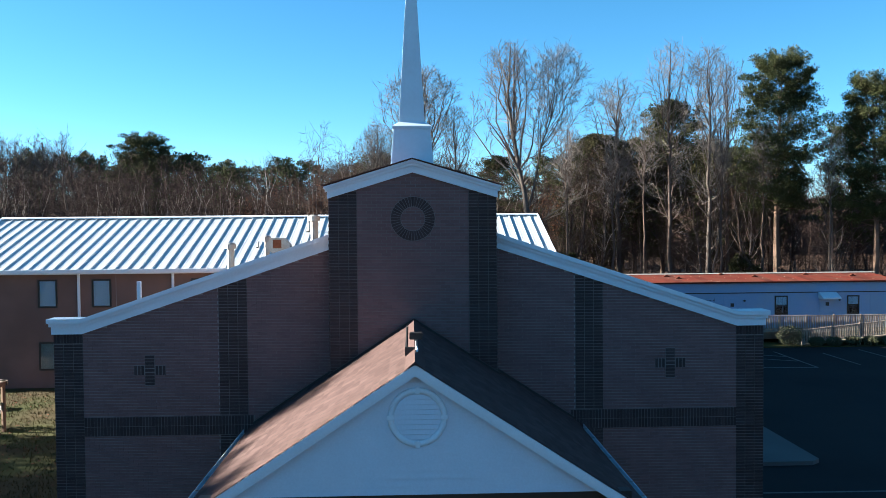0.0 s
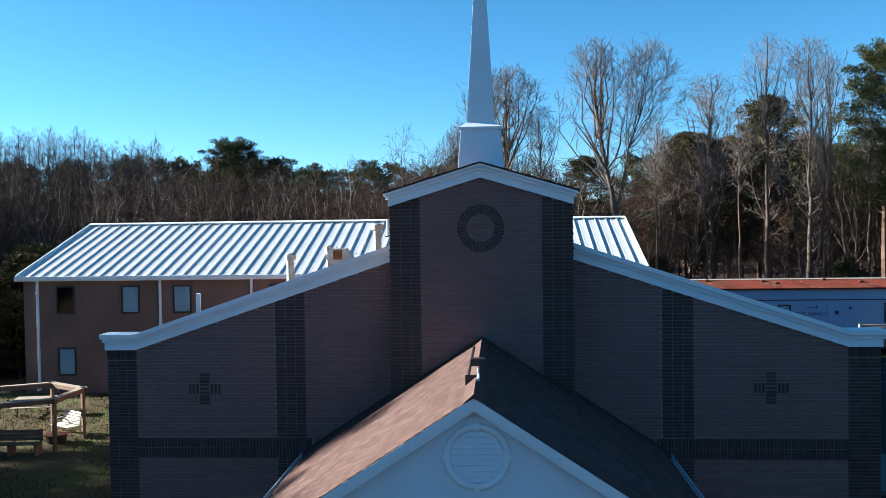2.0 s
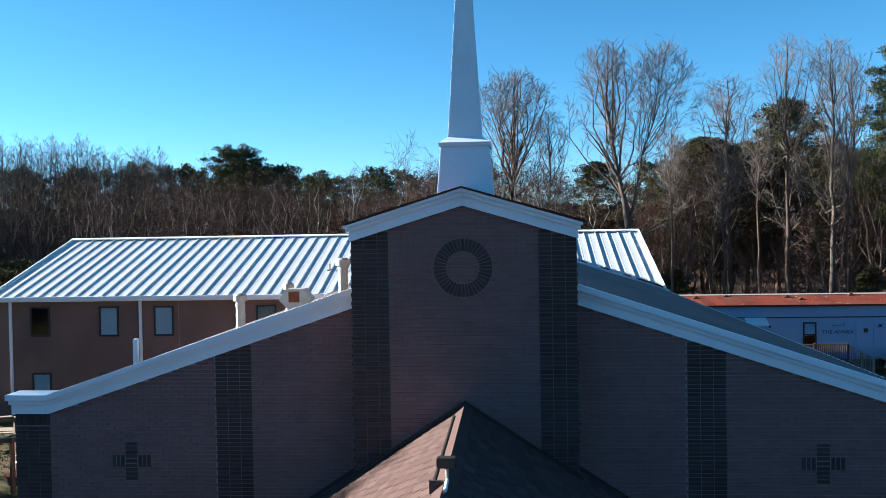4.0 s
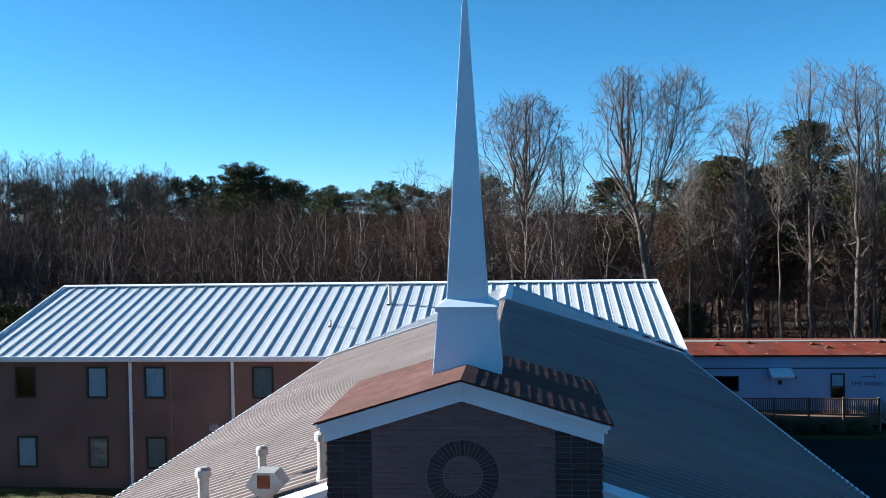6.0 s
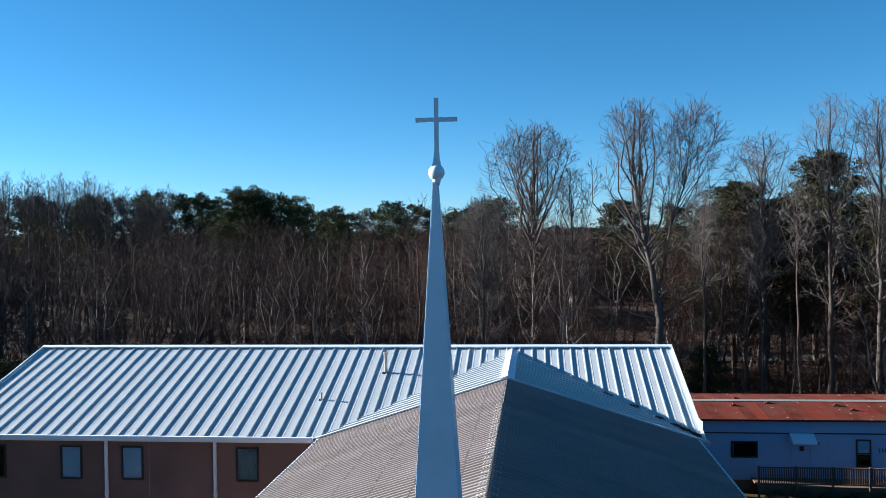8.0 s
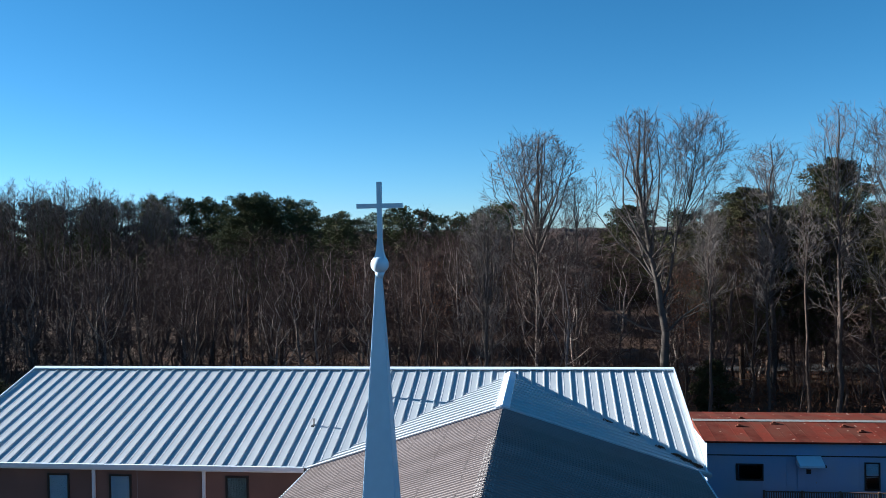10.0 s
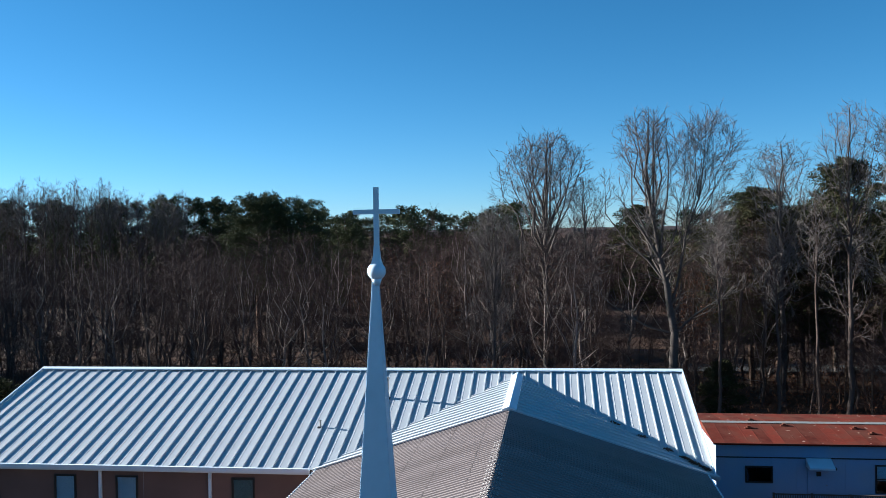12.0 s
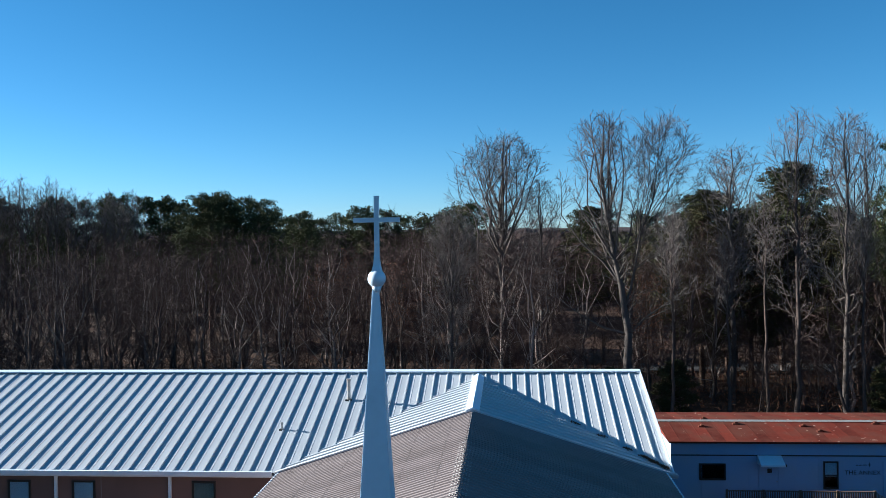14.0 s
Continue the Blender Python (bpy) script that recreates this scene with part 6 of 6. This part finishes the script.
for x, y, s in ((-28.5, 33, 0.34), (-31, 30, 0.30), (-33, 35, 0.38), (-36, 31, 0.36), (-30, 37, 0.36), (-27.2, 30.5, 0.22), (-33.5, 29.5, 0.26), (-28.8, 28.8, 0.2), (-38.5, 29.0, 0.3), (-27.5, 36.5, 0.3)):
    tree_from(data_lowcedar, "low dark evergreen at the end of the wing", "tree", G3, x, y, x * 61 % 360, s * 1.4, s, "evergreen_tree")
for i in range(23):            # a line of tall thin trees far at the back
    x = -87 + i * 1.5
    high = (1.01 if i < 16 else 0.93) + 0.035 * math.sin(i * 2.1)
    tree_from(data_thin, "tall thin bare tree above the pines", "tree", G1, x, 114 + (i % 3) * 3, i * 77, 1.15, high)
for i in range(6):             # straight thin trunks behind the annex
    x = 13.5 + i * 4.7 + rng.uniform(-0.6, 0.6)
    tree_from(data_thin, "thin straight bare tree behind the annex", "tree", G1, x, rng.uniform(56, 66), i * 67, 0.9, rng.uniform(0.62, 0.8))
for x, y, k in ((9.5, 58.5, 0.24), (14.2, 59.5, 0.26), (30.5, 60.0, 0.25)):
    tree_from(data_lowcedar, "low dark evergreen on the woodland floor", "tree", G3, x, y, x * 47 % 360, k * 1.3, k, "evergreen_tree")
for i in range(90):            # brush and saplings round the road
    px, py = rng.uniform(0, 56), rng.uniform(68, 108)
    s = rng.uniform(0.45, 0.8)
    if not 86 < py < 93.5:
        tree_from(rng.choice(data_brush), "brushy bare sapling beside the road", "sapling", G4, px, py, rng.uniform(0, 360), s * 1.3, s, "sapling")
for i in range(9):             # unseen pines added at the side to keep the thicket dark
    tree_from(data_backpine[i % 2], "unseen dark green pine that darkens the thicket", "tree", G3, -50 - (i % 3) * 4, 34.5 + i * 1.6, i * 97, 1.0, 0.64, "pine_tree")
# unseen pines beside the lawn, placed and sized to shade it and the porch
for x, y, k in ((-43, 17, 1), (-40, 12.5, 0), (-42, 7, 2), (-50, 16, 0), (-46, 12, 1), (-50, 8, 2), (-45, 4, 0), (-49, 0, 1), (-45, -4, 2), (-54, -12, 0), (-56, 12, 1), (-55, 3, 2)):
    tree_from(data_pine[k], "unseen dark green pine that shades the lawn", "tree", G3, x, y, x * 31 % 360, 1.1, 0.885 if -5 < y < 9 else 0.75, "pine_tree")


def far_woods():
    """Distant wood: sketchy bare trees joined into one body."""
    rn = np.random.default_rng(77)
    kinds = []
    for i in range(4):
        made = wood_tree("far%d" % i, 90 + i, 18.5, 3.2 + 0.4 * i, 0.3, 0.8, 0.14, 4, space=(1.5, 0.9, 0.3), step=(1.2, 0.9, 0.6), limb=3.2, twig_len=1.0, least=0.016)
        v, f, k = [], [], 0
        for nm, me in made:
            v += [tuple(q.co) for q in me.vertices]
            f += [[c + k for c in q.vertices] for q in me.polygons]
            k = len(v)
            bpy.data.meshes.remove(me)
        kinds.append((np.array(v), f))
    vs, fs, n = [], [], 0
    for k in range(165):
        x, y = rn.uniform(-130, 120), rn.uniform(95, 185)
        if x > 15 and y < 98:
            continue
        v, f = kinds[int(rn.integers(4))]
        a, s = rn.uniform(0, 6.28), rn.uniform(0.72, 0.98)
        w = v * np.array([s, s, s * 0.98])
        w = np.stack([w[:, 0] * math.cos(a) - w[:, 1] * math.sin(a), w[:, 0] * math.sin(a) + w[:, 1] * math.cos(a), w[:, 2]], 1)
        vs.append(w + np.array([x, y, ground_height(x, y)]))
        fs += [[c + n for c in q] for q in f]
        n += len(v)
    o = raw("far_woods", np.concatenate(vs).tolist(), fs, M_TWIG)
    tagged(o, "distant brown leafless woodland", "woodland", kind="stuff")



def far_canopy():
    """The closed brown canopy beyond, as uneven as treetops, out to the horizon."""
    bm = bmesh.new()
    rows = []
    ys = [185 + 3.6 * i for i in range(30)] + [290, 320, 360, 420, 500, 620, 800, 1100, 1500]
    for y in ys:
        w = 130 + 0.75 * y
        rows.append([bm.verts.new((-w + 2 * w * i / 119, y + random.uniform(-2, 2), GROUND + 11.5 + 5.0 * min(1.0, max(0.0, (y - 190) / 130)) + 10.0 * min(1.0, max(0.0, (y - 420) / 1000)) + 2.0 * noise.noise((i * 0.9, y * 0.13, 1.0)) + random.uniform(-1.2, 1.2))) for i in range(120)])
    for a, b in zip(rows, rows[1:]):
        for i in range(119):
            bm.faces.new((a[i], a[i + 1], b[i + 1], b[i]))
    front = [bm.verts.new((v.co.x, v.co.y - 1.5, GROUND)) for v in rows[0]]
    for i in range(119):
        bm.faces.new((front[i], front[i + 1], rows[0][i + 1], rows[0][i]))
    tagged(link_bm("far_canopy", bm, M_TWIG), "hazy brown canopy of the far woods", "woodland", kind="stuff")



def woods_behind():
    """Unseen wood edge added round the other sides to block low sky light."""
    bm = bmesh.new()
    edge = [(-95, 60), (-90, 10), (-92, -40), (-70, -75), (-20, -88), (40, -85), (90, -60), (105, -10), (100, 40), (110, 90)]
    cols = []
    for (xa, ya), (xb, yb) in zip(edge, edge[1:]):
        for i in range(14):
            t = i / 14
            cols.append((xa + (xb - xa) * t + random.uniform(-2, 2), ya + (yb - ya) * t + random.uniform(-2, 2)))
    rows = []
    for k, h in enumerate((0.0, 0.35, 0.7, 1.0)):
        rows.append([bm.verts.new((x * (1 + 0.012 * k) + random.uniform(-0.8, 0.8), y * (1 + 0.012 * k) + random.uniform(-0.8, 0.8), GROUND - 0.1 + h * (15.0 + 3.0 * noise.noise((x * 0.13, y * 0.13, 0.0)) + random.uniform(-1.5, 1.5)))) for x, y in cols])
    for a, b in zip(rows, rows[1:]):
        for i in range(len(cols) - 1):
            bm.faces.new((a[i], a[i + 1], b[i + 1], b[i]))
    tagged(link_bm("woods_behind", bm, M_TWIG), "unseen brown wood edge that blocks low sky light", "woodland", kind="stuff")



def undergrowth():
    """Dead leaves and stalks that fill the floor of the wood."""
    r = np.random.default_rng(12)
    n = 40000
    x, y = r.uniform(-85, 75, n), r.uniform(56, 96, n)
    keep = ~((x > 8) & (y < 56)) & ~((x > 12) & (y > 87))
    x, y = x[keep], y[keep]
    n = len(x)
    c = np.stack([x, y, GROUND + 0.05 + 1.6 * r.random(n) ** 2.6], 1)
    a = r.normal(size=(n, 3)) * np.array([0.5, 0.5, 1.0])
    a /= np.linalg.norm(a, axis=1)[:, None]
    b = np.cross(a, r.normal(size=(n, 3)))
    b /= np.linalg.norm(b, axis=1)[:, None]
    s = (0.05 + 0.16 * r.random(n))[:, None]
    v = np.stack([c - a * s, c + b * s * 0.3, c + a * s, c - b * s * 0.3], 1).reshape(-1, 3) * np.array([1.0145, 1.025, 1.017])
    o = raw("undergrowth", v.tolist(), np.arange(4 * n).reshape(-1, 4).tolist(), M_OAKLEAF)
    tagged(o, "brown dead-leaf undergrowth on the woodland floor", "undergrowth", kind="stuff")


def lawn_cover():
    """Grass blades and fallen leaves on the lawn round the swing frame."""
    r = np.random.default_rng(31)
    n = 26000
    c = np.stack([r.uniform(-27, -8.2, n), r.uniform(6, 25.4, n), np.full(n, GROUND)], 1)
    keep = np.sin(c[:, 0] * 0.9 + 1.3 * np.sin(c[:, 1] * 0.5)) + np.sin(c[:, 1] * 0.7 + c[:, 0] * 0.3) > -0.7 + 0.5 * r.normal(size=n)
    c = c[keep]
    n = len(c)
    a = r.uniform(0, 6.28, n)
    side = np.stack([np.cos(a), np.sin(a), np.zeros(n)], 1) * 0.02
    tip = c + np.stack([r.normal(size=n) * 0.04, r.normal(size=n) * 0.04, r.uniform(0.04, 0.12, n)], 1)
    v = np.stack([c - side, c + side, tip], 1).reshape(-1, 3)
    o = raw("grass", v.tolist(), np.arange(3 * n).reshape(-1, 3).tolist(), M_GRASS)
    tagged(o, "short patchy yellow-green winter grass", "grass", kind="stuff")
    n = 1500
    c = np.stack([r.uniform(-27, -8.2, n), r.uniform(6, 25.4, n), GROUND + r.uniform(0.015, 0.04, n)], 1)
    a = r.uniform(0, 6.28, n)
    u = np.stack([np.cos(a), np.sin(a), r.normal(size=n) * 0.3], 1) * 0.07
    w = np.stack([-np.sin(a), np.cos(a), r.normal(size=n) * 0.3], 1) * 0.04
    v = np.stack([c - u, c + w, c + u, c - w], 1).reshape(-1, 3)
    o = raw("fallen_leaves", v.tolist(), np.arange(4 * n).reshape(-1, 4).tolist(), M_OAKLEAF)
    tagged(o, "dead brown leaves scattered on the lawn", "leaves", kind="stuff")


far_woods()
undergrowth()
lawn_cover()
far_canopy()
woods_behind()
